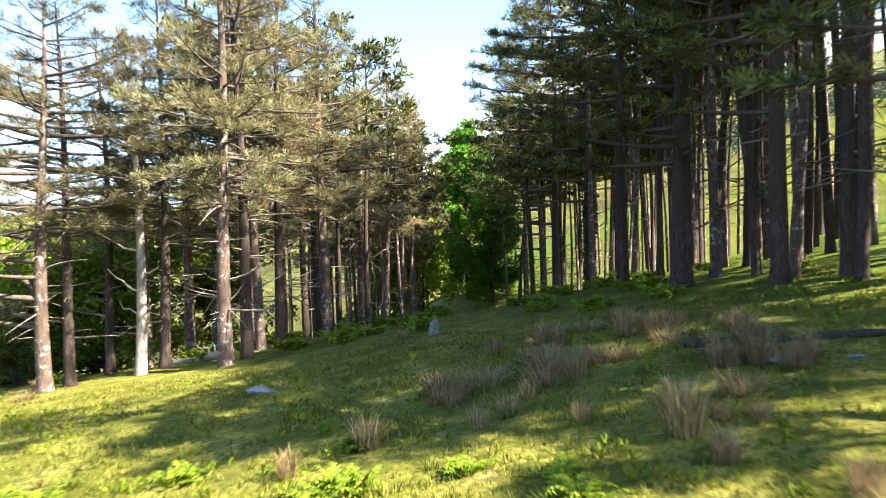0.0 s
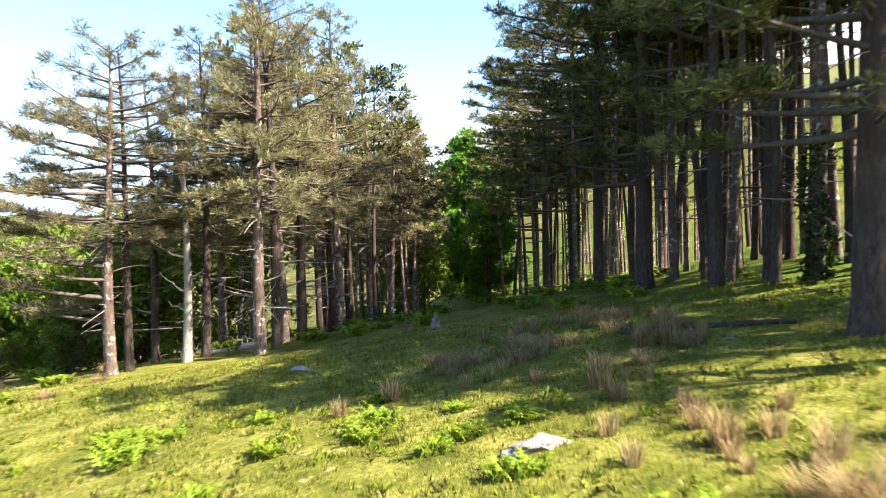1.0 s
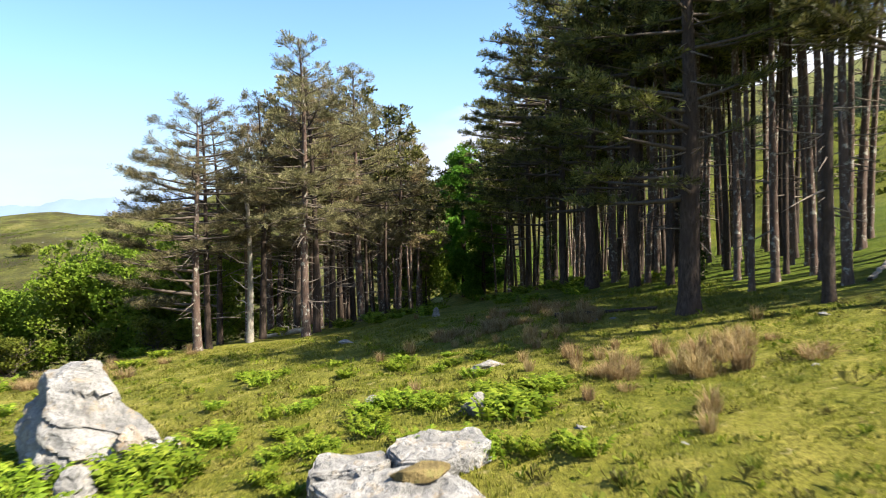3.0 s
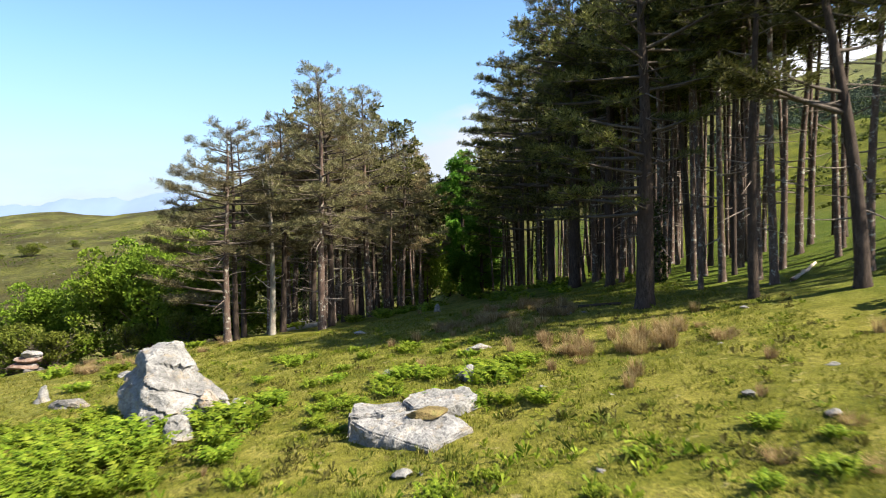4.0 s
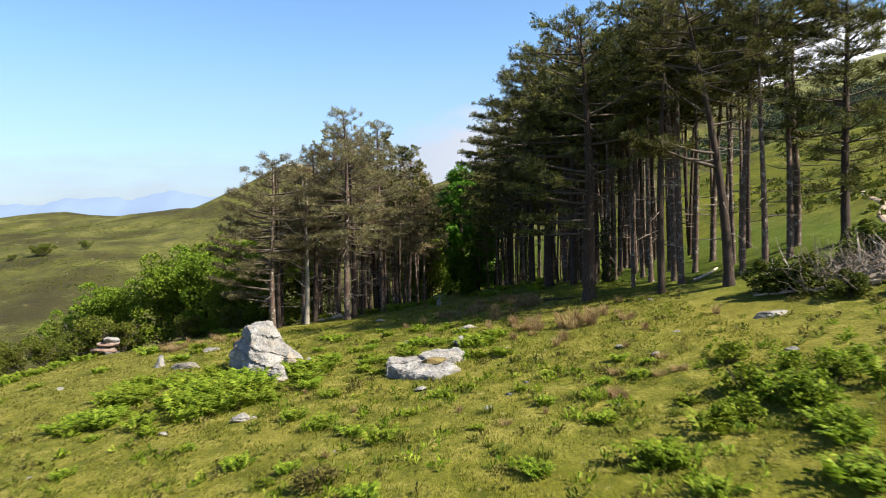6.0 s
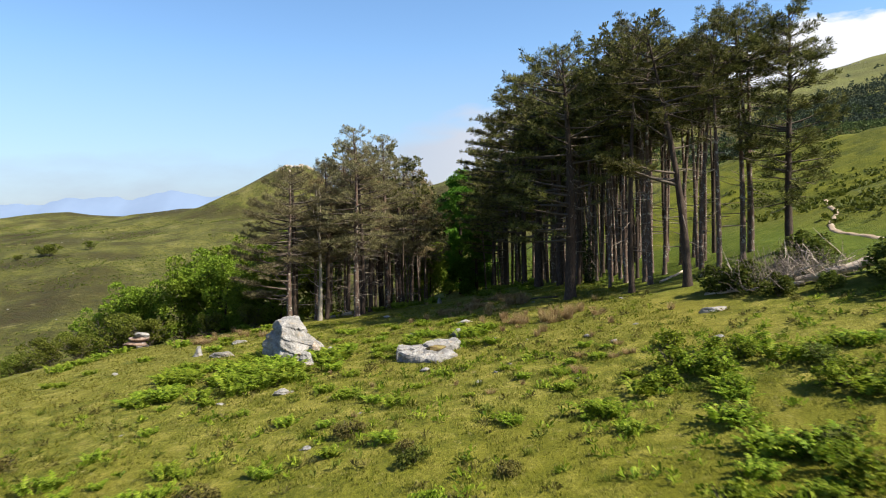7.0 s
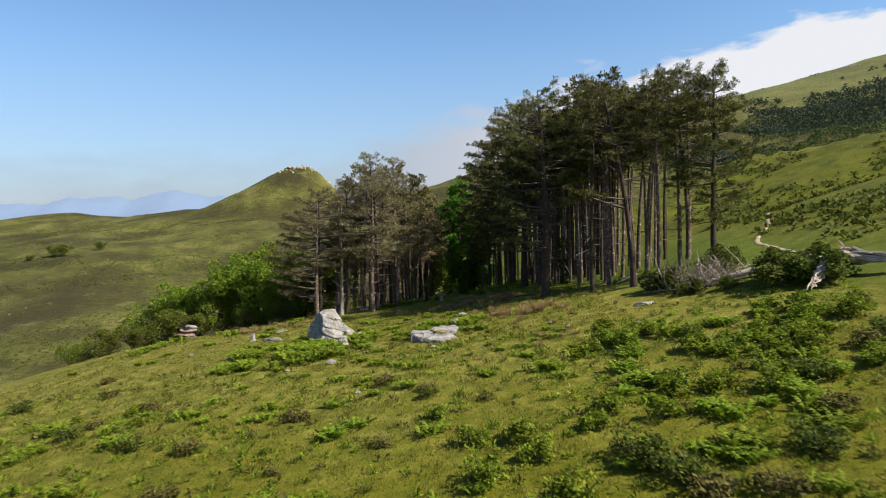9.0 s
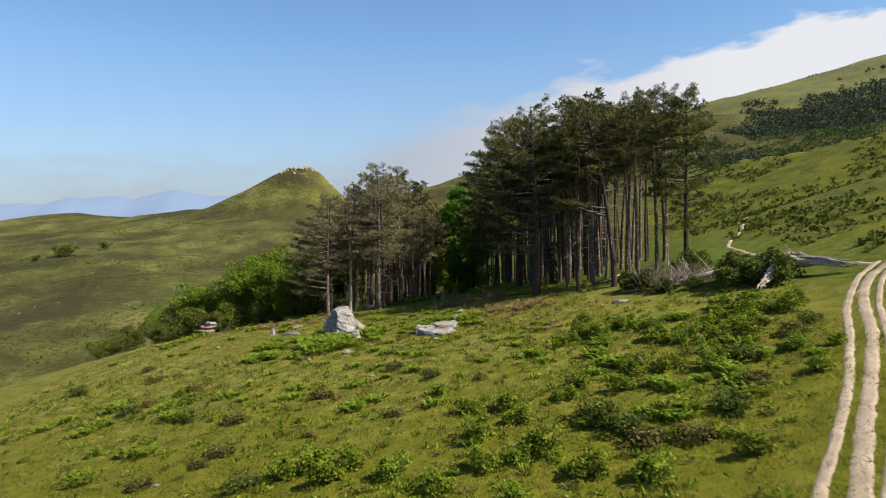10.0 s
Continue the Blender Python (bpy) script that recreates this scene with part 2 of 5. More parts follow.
def rock_material(name, dark, light, lichen):
    m, t, b = material(name, 0.9, 0.2)
    big = tex(t, 1.3, 5, 0.6)
    fine = tex(t, 11, 7, 0.7)
    col = ramp(t, big, [(0.3, dark), (0.62, light)])
    col = blend(t, ramp(t, fine, [(0.36, (0.75, 0.75, 0.75)), (0.52, (0, 0, 0))]), col, dark)
    spot = tex(t, 2.2, 6, 0.75)
    col = blend(t, ramp(t, spot, [(0.54, (0, 0, 0)), (0.62, (0.85, 0.85, 0.85))]), col, lichen)
    stain = tex(t, 0.9, 7, 0.7)
    col = blend(t, ramp(t, stain, [(0.36, (0.8, 0.8, 0.8)), (0.46, (0, 0, 0))]), col, dark)
    col = blend(t, 1.0, col, (0.59, 0.58, 0.575), "MULTIPLY")
    t.links.new(col, b.inputs["Base Color"])
    bump(t, b, maths(t, "ADD", fine, big), 1.0, 0.09)
    return m


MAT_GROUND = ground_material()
MAT_ROCK = rock_material("limestone", (0.19, 0.182, 0.17), (0.50, 0.485, 0.455), (0.40, 0.33, 0.235))
MAT_ROCK_TAN = rock_material("brown-stained limestone", (0.30, 0.24, 0.17), (0.62, 0.56, 0.48), (0.42, 0.29, 0.16))
MAT_ROCK_DULL = rock_material("grey stone", (0.17, 0.155, 0.135), (0.44, 0.41, 0.36), (0.34, 0.27, 0.19))
MAT_ROCK_RED = rock_material("reddish sandstone", (0.16, 0.09, 0.06), (0.42, 0.30, 0.23), (0.48, 0.44, 0.40))
MAT_MOSS = rock_material("dry moss", (0.16, 0.12, 0.045), (0.34, 0.25, 0.10), (0.24, 0.22, 0.07))


def dirt_material():
    m, t, b = material("pale dirt", 0.95, 0.1)
    big, fine = tex(t, 0.7, 5, 0.65), tex(t, 9, 7, 0.75)
    col = ramp(t, big, [(0.3, (0.22, 0.165, 0.115)), (0.6, (0.38, 0.305, 0.225))])
    col = blend(t, ramp(t, fine, [(0.4, (0.6, 0.6, 0.6)), (0.6, (0, 0, 0))]), col, (0.20, 0.145, 0.09))
    t.links.new(col, b.inputs["Base Color"])
    bump(t, b, fine, 0.8, 0.05)
    return m


MAT_DIRT = dirt_material()


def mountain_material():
    m, t, b = material("painted haze blue", 1.0, 0.0)
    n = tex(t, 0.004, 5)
    # distance haze is put in as blue emission over a near-black base
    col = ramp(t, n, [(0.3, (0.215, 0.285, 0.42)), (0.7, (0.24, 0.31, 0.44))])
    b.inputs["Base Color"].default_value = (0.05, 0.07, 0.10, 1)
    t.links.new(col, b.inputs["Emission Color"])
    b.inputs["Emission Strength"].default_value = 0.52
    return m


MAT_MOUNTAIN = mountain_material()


# ---------------------------------------------------------------- mesh helpers
class Geo:
    """Collects vertices and faces of one mesh; mi is the material slot of the faces added."""

    def __init__(self):
        self.v, self.f, self.m, self.n, self.mi = [], [], [], 0, 0

    def add(self, verts, faces):
        verts = np.asarray(verts, float).reshape(-1, 3)
        faces = (np.asarray(faces) + self.n).tolist()
        self.v.append(verts)
        self.f.extend(faces)
        self.m.extend([self.mi] * len(faces))
        self.n += len(verts)

    def mesh(self, name, mats, smooth=False):
        me = bpy.data.meshes.new(name)
        me.from_pydata(np.concatenate(self.v).tolist() if self.v else [], [], self.f)
        for mat in mats if isinstance(mats, (list, tuple)) else (mats,):
            me.materials.append(mat)
        if any(self.m):
            me.polygons.foreach_set("material_index", self.m)
        if smooth:
            me.shade_smooth()
        return me


def part(name, geo, mat, parent, label="", smooth=False):
    ob = new(name, geo.mesh(name, mat, smooth))
    ob.parent = parent
    if label:
        ob["label"] = label
    return ob


def thing(name, label, category, group="", kind=""):
    return tagged(new(name), label, category, group, kind)


def unit(a):
    return a / np.maximum(np.linalg.norm(a, axis=-1, keepdims=True), 1e-9)


def tube(geo, pts, radii, sides=6):
    """A tapered tube of quads along a line of points, closed at its end by a fan."""
    pts, radii = np.asarray(pts, float), np.asarray(radii, float)
    n = len(pts)
    t = unit(np.gradient(pts, axis=0))
    ref = np.where(np.abs(t[:, 2:3]) > 0.9, np.array([[1.0, 0, 0]]), np.array([[0, 0, 1.0]]))
    u = unit(np.cross(t, ref))
    w = np.cross(t, u)
    a = np.arange(sides) * 2 * np.pi / sides
    ring = pts[:, None] + radii[:, None, None] * (np.cos(a)[None, :, None] * u[:, None] + np.sin(a)[None, :, None] * w[:, None])
    i, j = np.meshgrid(np.arange(n - 1), np.arange(sides), indexing="ij")
    q = np.stack([i * sides + j, i * sides + (j + 1) % sides, (i + 1) * sides + (j + 1) % sides, (i + 1) * sides + j], -1).reshape(-1, 4)
    geo.add(ring.reshape(-1, 3), q)


def tufts(geo, rng, centres, dirs, size, needles=7, width=0.22, spread=0.9):
    """Brushes of needles: fans of narrow triangles that share their foot."""
    c, d = np.asarray(centres, float), unit(np.asarray(dirs, float))
    n = len(c)
    if not n:
        return
    nd = unit(d[:, None] + spread * unit(rng.normal(size=(n, needles, 3))))
    ln = size * rng.uniform(0.6, 1.25, (n, needles, 1))
    sd = unit(np.cross(nd, rng.normal(size=(n, needles, 3)))) * ln * width * 0.5
    tip = c[:, None] + nd * ln
    v = np.concatenate([c[:, None], tip - sd, tip + sd], 1)
    k = 1 + 2 * needles
    base = (np.arange(n) * k)[:, None]
    j = np.arange(needles)[None]
    f = np.stack([base + 0 * j, base + 1 + j, base + 1 + needles + j], -1).reshape(-1, 3)
    geo.add(v.reshape(-1, 3), f)


def blades(geo, rng, centres, height, count=5, width=0.016):
    """Tufts of grass: narrow upright triangles that lean apart."""
    c = np.asarray(centres, float)
    n = len(c)
    a = rng.uniform(0, 6.28, (n, count))
    way = np.stack([np.cos(a), np.sin(a), 0 * a], -1)
    foot = c[:, None] + way * rng.uniform(0, 0.05, (n, count, 1))
    h = height * rng.uniform(0.5, 1.2, (n, count, 1))
    tip = foot + way * h * rng.uniform(0.2, 0.9, (n, count, 1)) + np.array([0, 0, 1.0]) * h
    sd = np.stack([-np.sin(a), np.cos(a), 0 * a], -1) * width
    v = np.stack([foot - sd, foot + sd, tip], 2).reshape(-1, 3)
    geo.add(v, np.arange(n * count * 3).reshape(-1, 3))


def leaves(geo, rng, centres, size, up=0.6):
    """Single leaves or leaf sprays: bent diamonds of two triangles each."""
    c = np.asarray(centres, float)
    n = len(c)
    nrm = unit(rng.normal(size=(n, 3)) + np.array([0, 0, up]))
    a = unit(np.cross(nrm, rng.normal(size=(n, 3))))
    b = np.cross(nrm, a)
    s = size * rng.uniform(0.6, 1.3, (n, 1))
    v = np.stack([c - a * s * 0.5, c + b * s * 0.32 + nrm * s * 0.08, c + a * s * 0.5, c - b * s * 0.32 + nrm * s * 0.08], 1)
    i = np.arange(n)[:, None] * 4
    f = np.concatenate([i + [[0, 1, 2]], i + [[0, 2, 3]]])
    geo.add(v.reshape(-1, 3), f)


# ---------------------------------------------------------------- the lie of the land
def ridge(x, y, pts, fall, curve=0.0):
    """The height of a hill that falls away from a crest line on all sides."""
    best = np.full(np.shape(x), -1e9)
    for (x0, y0, z0), (x1, y1, z1) in zip(pts, pts[1:]):
        ex, ey = x1 - x0, y1 - y0
        s = np.clip(((x - x0) * ex + (y - y0) * ey) / (ex * ex + ey * ey), 0, 1)
        d = np.hypot(x - x0 - s * ex, y - y0 - s * ey)
        best = np.maximum(best, z0 + s * (z1 - z0) - fall * d - curve * d * d)
    return best


def smax(a, b, k):
    h = np.clip(0.5 + 0.5 * (a - b) / k, 0, 1)
    return b + (a - b) * h + k * h * (1 - h)


RIDGE_MEADOW = [(60, 150, 17), (73, 115, 23.5), (84, 105, 24.3), (92, 98, 26), (98, 89, 27.2), (125, 70, 34), (180, 30, 48), (240, -60, 60)]
RIDGE_LEFT = [(-1500, 1100, 20), (-900, 900, 33), (-585, 840, 37), (-510, 840, 45), (-462, 820, 44), (-414, 810, 38), (-341, 790, 40), (-254, 760, 44), (-166, 745, 46), (0, 800, 30), (250, 950, 40)]
RIDGE_RIGHT = [(150, 1200, 40), (350, 1120, 135), (426, 1090, 182), (483, 1090, 214), (531, 1090, 228), (578, 1090, 233), (653, 1040, 252), (715, 1040, 271), (900, 1000, 325)]


def terrain(x, y):
    x, y = np.asarray(x, float), np.asarray(y, float)
    xc, yc = np.clip(x, -40, 28), np.clip(y, -62, 40)
    X, Y = xc / 20, yc / 20
    z = (-0.306 + 2.334 * X + 0.386 * Y + 0.399 * X * X + 0.049 * X * Y - 0.430 * Y * Y
         + 0.111 * X * X * Y + 0.100 * X * Y * Y - 0.076 * Y ** 3 + 0.315 * X ** 3)
    # a bank where the grove ends
    z = z + 0.95 * np.exp(-((x - 24) / 3.6) ** 2 - ((y - 8) / 7.5) ** 2)
    z = z + np.where(x < -40, 0.26, 0.28) * (x - xc) + np.where(y > 40, -0.19, 0.02) * (y - yc)
    far = np.hypot(x, y)
    z = smax(z, -62 + 0 * x, 14)
    z = np.where(x > 28, np.minimum(z, 12 + 0.05 * (x - 28)), z)
    z = smax(z, ridge(x, y, RIDGE_MEADOW, 0.40), 3.0)
    r = np.hypot(x + 164, y - 742)
    cone = 87 - 0.50 * np.maximum(r - 13, 0) - 0.55 * np.maximum(x + 146, 0) + 1.2 * np.sin(x * 0.31) * np.clip(1.6 - r / 20, 0, 1)
    z = smax(smax(z, ridge(x, y, RIDGE_LEFT, 0.15), 8.0), cone, 6.0)
    fold = 5 * np.sin(x * 0.011 + 2.2 * np.sin(y * 0.006)) + 4 * np.sin(x * 0.023 - y * 0.017 + 1) + 2 * np.sin(x * 0.05 + y * 0.041)
    z = smax(z, ridge(x, y, RIDGE_RIGHT, 0.27) + fold * np.clip((1000 - y) / 200, 0, 1), 18.0)
    rough = np.clip((far - 70) / 300, 0, 1)
    wave = np.sin(x * 0.021 + 1.3) * np.cos(y * 0.017) + 0.6 * np.sin(x * 0.047 + y * 0.031) + 0.4 * np.sin(x * 0.09 - y * 0.07 + 2)
    z = z + rough * wave * 1.6
    small = 0.05 * np.sin(x * 1.1 + 0.7 * np.sin(y * 0.8)) * np.cos(y * 0.9 + x * 0.3) + 0.03 * np.sin(x * 2.3 + y * 1.9) + 0.09 * np.sin(x * 0.37 + 2) * np.sin(y * 0.31)
    return z + small


def zt(x, y):
    return float(terrain(x, y))


def spread_axis(lo, hi, step, limit_lo, limit_hi, grow):
    near = list(np.arange(lo, hi, step))
    s, a = step, near[-1]
    out = []
    while a < limit_hi:
        s *= grow
        a += s
        out.append(a)
    s, a = step, near[0]
    pre = []
    while a > limit_lo:
        s *= grow
        a -= s
        pre.append(a)
    return np.array(pre[::-1] + near + out)


def build_ground():
    xs = spread_axis(-40, 34, 0.8, -3200, 2600, 1.065)
    ys = spread_axis(-76, 50, 0.8, -900, 2600, 1.06)
    x, y = np.meshgrid(xs, ys)
    z = terrain(x, y)
    n, m = x.shape
    i, j = np.meshgrid(np.arange(n - 1), np.arange(m - 1), indexing="ij")
    q = np.stack([i * m + j, i * m + j + 1, (i + 1) * m + j + 1, (i + 1) * m + j], -1).reshape(-1, 4)
    g = Geo()
    g.add(np.stack([x, y, z], -1).reshape(-1, 3), q)
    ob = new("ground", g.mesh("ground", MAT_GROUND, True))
    tagged(ob, "rolling hillside of short grass, heath and bracken", "ground", kind="structure")


build_ground()


def build_mountains():
    rng = np.random.default_rng(5)
    g = Geo()
    xs = np.linspace(-4000, 2400, 161)
    k = (xs + 4000) / 6400
    prof = 215 + 28 * np.exp(-((xs + 1845) / 110) ** 2) + 42 * np.exp(-((xs + 1480) / 260) ** 2) - 25 * np.exp(-((xs + 1690) / 60) ** 2) + 14 * np.exp(-((xs + 1990) / 60) ** 2)
    prof = prof + 7 * np.sin(xs * 0.021) + 4 * np.sin(xs * 0.057 + 1) + rng.normal(0, 1.2, len(xs)) - 60 * np.clip((xs + 900) / 1500, 0, 1)
    rows = [(3300, -60, 0.0), (3480, 0, 0.62), (3620, 0, 1.0), (3800, 0, 0.5)]
    v = [[(x, d + 40 * np.sin(x * 0.01), base + f * p) for x, p in zip(xs, prof)] for d, base, f in rows]
    m = len(xs)
    f = [(a * m + b, a * m + b + 1, (a + 1) * m + b + 1, (a + 1) * m + b) for a in range(3) for b in range(m - 1)]
    g.add(np.array(v).reshape(-1, 3), f)
    tagged(new("backdrop", g.mesh("backdrop", MAT_MOUNTAIN, True)), "blue mountain range on the horizon, haze painted into its glow", "mountains", kind="structure")


build_mountains()


# ---------------------------------------------------------------- pines
def pine(rng, height, r0, crown_from, reach, whorl=0.55, fullness=1.0, taper=0.8, bend=0.4, dead=10, dead_len=1.2,
         needle=None, bark=None, label="", tuft=0.30, dead_from=0.12, lean=(0, 0), rise=25, low_boughs=(), sides=9, twiggy=True, dome=0.36, fine=(10, 0.13), pad_from=0.40):
    """A pine: a bent, tapering trunk, whorls of boughs that carry brushes of needles, dead boughs below them."""
    root = thing("pine_tree", label, "tree", "pines of the grove")
    zs = np.linspace(0, 1, 15)
    ph = rng.uniform(0, 6.28, 2)
    ax = bend * np.sin(zs * rng.uniform(2, 4) + ph[0]) * zs + lean[0] * zs ** 1.4
    ay = bend * np.sin(zs * rng.uniform(2, 4) + ph[1]) * zs + lean[1] * zs ** 1.4
    spine = np.stack([ax, ay, zs * height], 1)
    spine[0, 2] = -0.35
    rad = r0 * (1 - zs) ** taper + 0.025
    rad[0] *= 1.45
    rad[1] *= 1.04

    def at(h):
        k = h / height
        return np.array([np.interp(k, zs, spine[:, 0]), np.interp(k, zs, spine[:, 1]), h])

    trunk = Geo()
    flare = np.vstack([spine[:1], at(0.25)[None], at(0.7)[None], spine[1:]])
    frad = np.concatenate([[r0 * 1.5], [r0 * 1.2], [r0 * 1.02], rad[1:]])
    tube(trunk, flare, frad, sides)
    trunk.mi = 1
    wood, crown = trunk, Geo()
    cs, ds = [], []

    def bough(h, az, length, pitch, curl, density, geo=wood, thick=1.0):
        n = 6 if twiggy else 4
        s = np.linspace(0, 1, n)
        p = radians(pitch) + curl * s
        wob = az + rng.normal(0, 0.12) * s * 2
        step = length / (n - 1)
        pts = [at(h)]
        for q, w in zip(p[1:], wob[1:]):
            pts.append(pts[-1] + step * np.array([math.cos(w) * math.cos(q), math.sin(w) * math.cos(q), math.sin(q)]))
        pts = np.array(pts)
        tube(geo, pts, thick * (0.016 * length + 0.012) * (1 - 0.8 * s), 4 if twiggy else 3)
        if density <= 0:
            return
        count = max(3, int(length * 3.4 * density))
        for j in range(count):
            k = pad_from + (1 - pad_from) * rng.uniform(0, 1) ** 0.8
            o = np.array([np.interp(k, s, pts[:, i]) for i in range(3)])
            wa = np.interp(k, s, wob) + (1 if j % 2 else -1) * rng.uniform(0.35, 1.15)
            tl = (0.40 * length * (1.15 - k) + 0.30) * rng.uniform(0.6, 1.1)
            tp = rng.uniform(-0.05, 0.30)
            e = o + tl * np.array([math.cos(wa) * math.cos(tp), math.sin(wa) * math.cos(tp), math.sin(tp)])
            if twiggy:
                tube(geo, [o, e], [0.012, 0.006], 3)
            m = max(2, int(tl / (0.17 if twiggy else 0.26)))
            for i in range(m):
                q = (i + rng.uniform(0.3, 1.0)) / m
                cs.append(o + (e - o) * q + rng.normal(0, 0.05, 3) * np.array([1, 1, 0.6]))
                ds.append((e - o) / max(tl, 0.1) * 0.8 + np.array([0, 0, 0.5]))
        for i in range(3):
            cs.append(pts[-1] + rng.normal(0, 0.08, 3))
            ds.append(pts[-1] - pts[-2] + np.array([0, 0, 0.3]))

    z = crown_from * height
    while z < height - 0.35:
        s = (z - crown_from * height) / (height * (1 - crown_from))
        prof = (0.50 + 0.50 * min(1, s / 0.25)) * (1 - max(0, s - 0.25) / 0.75) ** dome + 0.10
        for k in range(rng.integers(3, 6)):
            ln = reach * prof * rng.uniform(0.55, 1.2)
            bough(z + rng.uniform(-0.15, 0.15), rng.uniform(0, 6.28), max(0.6, ln), -10 + (rise + 14) * s ** 1.2 + rng.normal(0, 7), rng.uniform(0.0, 0.5), fullness * rng.uniform(0.5, 1.25))
        z += whorl * rng.uniform(0.7, 1.3)
    for i in range(5):
        cs.append(at(height * rng.uniform(0.96, 1.0)) + rng.normal(0, 0.1, 3))
        ds.append(np.array([0, 0, 1.0]))
    for h, az, ln, pitch, dens in low_boughs:
        bough(h, radians(az), ln, pitch, 0.25, dens, thick=1.3)
    snags = []
    for k in range(dead):
        h = height * rng.uniform(dead_from, max(crown_from + 0.15, dead_from + 0.1))
        bare = Geo() if twiggy else trunk
        bough(h, rng.uniform(0, 6.28), dead_len * rng.uniform(0.3, 1.3), rng.normal(-3, 14), rng.uniform(-0.5, 0.5), 0, bare)
        if twiggy:
            snags.append(bare)
    tufts(crown, rng, cs, ds, tuft, *(fine if twiggy else (5, 0.30)))
    stem = part("trunk", trunk, (bark, MAT_TWIG), root, smooth=True)
    for bare in snags:
        part("dead_branch", bare, MAT_BRUSH, stem, "bare grey dead branch")
    part("crown", crown, needle, root)
    return root


def place(ob, x, y, turn=0.0, size=1.0, sink=0.0):
    m = pose(x, y, zt(x, y) - sink, 0, 0, turn)
    ob.matrix_basis = m
    ob.scale = (size, size, size)
    return ob


def stand(proto, x, y, turn=0.0, size=1.0, label="", sink=0.0, wide=None, tilt=(0, 0)):
    c = copy_thing(proto, pose(x, y, zt(x, y) - sink, tilt[0], tilt[1], turn))
    w = size if wide is None else wide
    c.scale = (w, w, size)
    if label:
        c["label"] = label
    return c


R = np.random.default_rng
GREEN = "tall dark green pine with a bare trunk and dead lower branches"
BROWN = "tall thin pine with browned sparse needles and dead twigs"
# prototypes stand at their own place in the grove and are copied to others
edge = place(pine(R(11), 17.8, 0.40, 0.50, 4.3, 0.75, 1.05, needle=MAT_NEEDLE, bark=MAT_BARK, dead=26, dead_len=2.0, label="large dark pine at the grove's edge with low spreading boughs",
                  low_boughs=((4.6, 250, 3.4, -4, 0.5), (4.4, 165, 4.6, -8, 1.0), (5.2, 190, 4.4, -6, 1.1), (6.9, 160, 5.0, -2, 1.2), (7.0, 225, 4.2, 0, 1.0), (4.9, 150, 4.2, -2, 0.9), (5.6, 115, 4.0, -4, 0.7), (6.2, 205, 4.4, 2, 0.6), (7.6, 190, 4.8, 4, 1.3), (8.2, 172, 4.4, 6, 1.0), (8.0, 350, 3.6, 12, 0.8), (6.6, 30, 3.0, 4, 0.4))), 9.4, 10.0)
crook = place(pine(R(12), 17.0, 0.27, 0.62, 3.6, 0.7, 0.85, needle=MAT_NEEDLE, bark=MAT_BARK, dead=14, dead_len=2.0, bend=0.35, lean=(-2.0, 0.3),
                   label="leaning pine with a crooked trunk and a long low bough", low_boughs=((6.6, 183, 5.4, 12, 1.5), (6.9, 176, 4.6, 4, 1.5), (7.4, 200, 4.0, 0, 1.1), (9.6, 170, 3.2, 30, 0.9), (9.0, 20, 3.2, 5, 0.6))), 16.1, 4.5)
inner = [
    place(pine(R(21), 17.8, 0.20, 0.66, 3.6, 0.72, 0.95, needle=MAT_NEEDLE, bark=MAT_BARK, dead=28, dead_len=2.0, label=GREEN), 13.2, 7.3),
    place(pine(R(22), 18.3, 0.185, 0.64, 3.6, 0.72, 0.95, needle=MAT_NEEDLE, bark=MAT_BARK_RED, dead=28, dead_len=1.9, label=GREEN), 15.2, 9.6, 40),
    place(pine(R(23), 17.4, 0.175, 0.67, 3.5, 0.70, 0.95, needle=MAT_NEEDLE, bark=MAT_BARK_RED, dead=28, dead_len=1.9, bend=0.6, label=GREEN), 14.5, 13.7, 10),
]
sparse = place(pine(R(24), 17.4, 0.185, 0.69, 3.5, 0.75, 0.9, needle=MAT_NEEDLE, bark=MAT_BARK_RED, dead=28, dead_len=1.8, bend=0.5, label="tall pine with a thin open crown and bare trunk"), 21.1, 7.6)
FEATHER = dict(tuft=0.30, dome=0.55, fine=(12, 0.095), rise=22)
brown = [
    place(pine(R(31), 18.2, 0.27, 0.34, 3.5, 0.62, 0.92, needle=MAT_NEEDLE_BROWN, bark=MAT_BARK_RED, dead=28, dead_len=2.0, label=BROWN, **FEATHER), -8.5, 26.2),
    place(pine(R(32), 16.8, 0.23, 0.40, 3.3, 0.62, 0.92, needle=MAT_NEEDLE_BROWN, bark=MAT_BARK, dead=28, dead_len=2.0, label=BROWN, **FEATHER), -8.1, 27.6),
    place(pine(R(33), 17.0, 0.22, 0.40, 3.2, 0.62, 0.75, needle=MAT_NEEDLE_RUST, bark=MAT_BARK_RED, dead=26, dead_len=2.0, label="tall pine with rusty dying needles", **FEATHER), -8.6, 31.5),
]
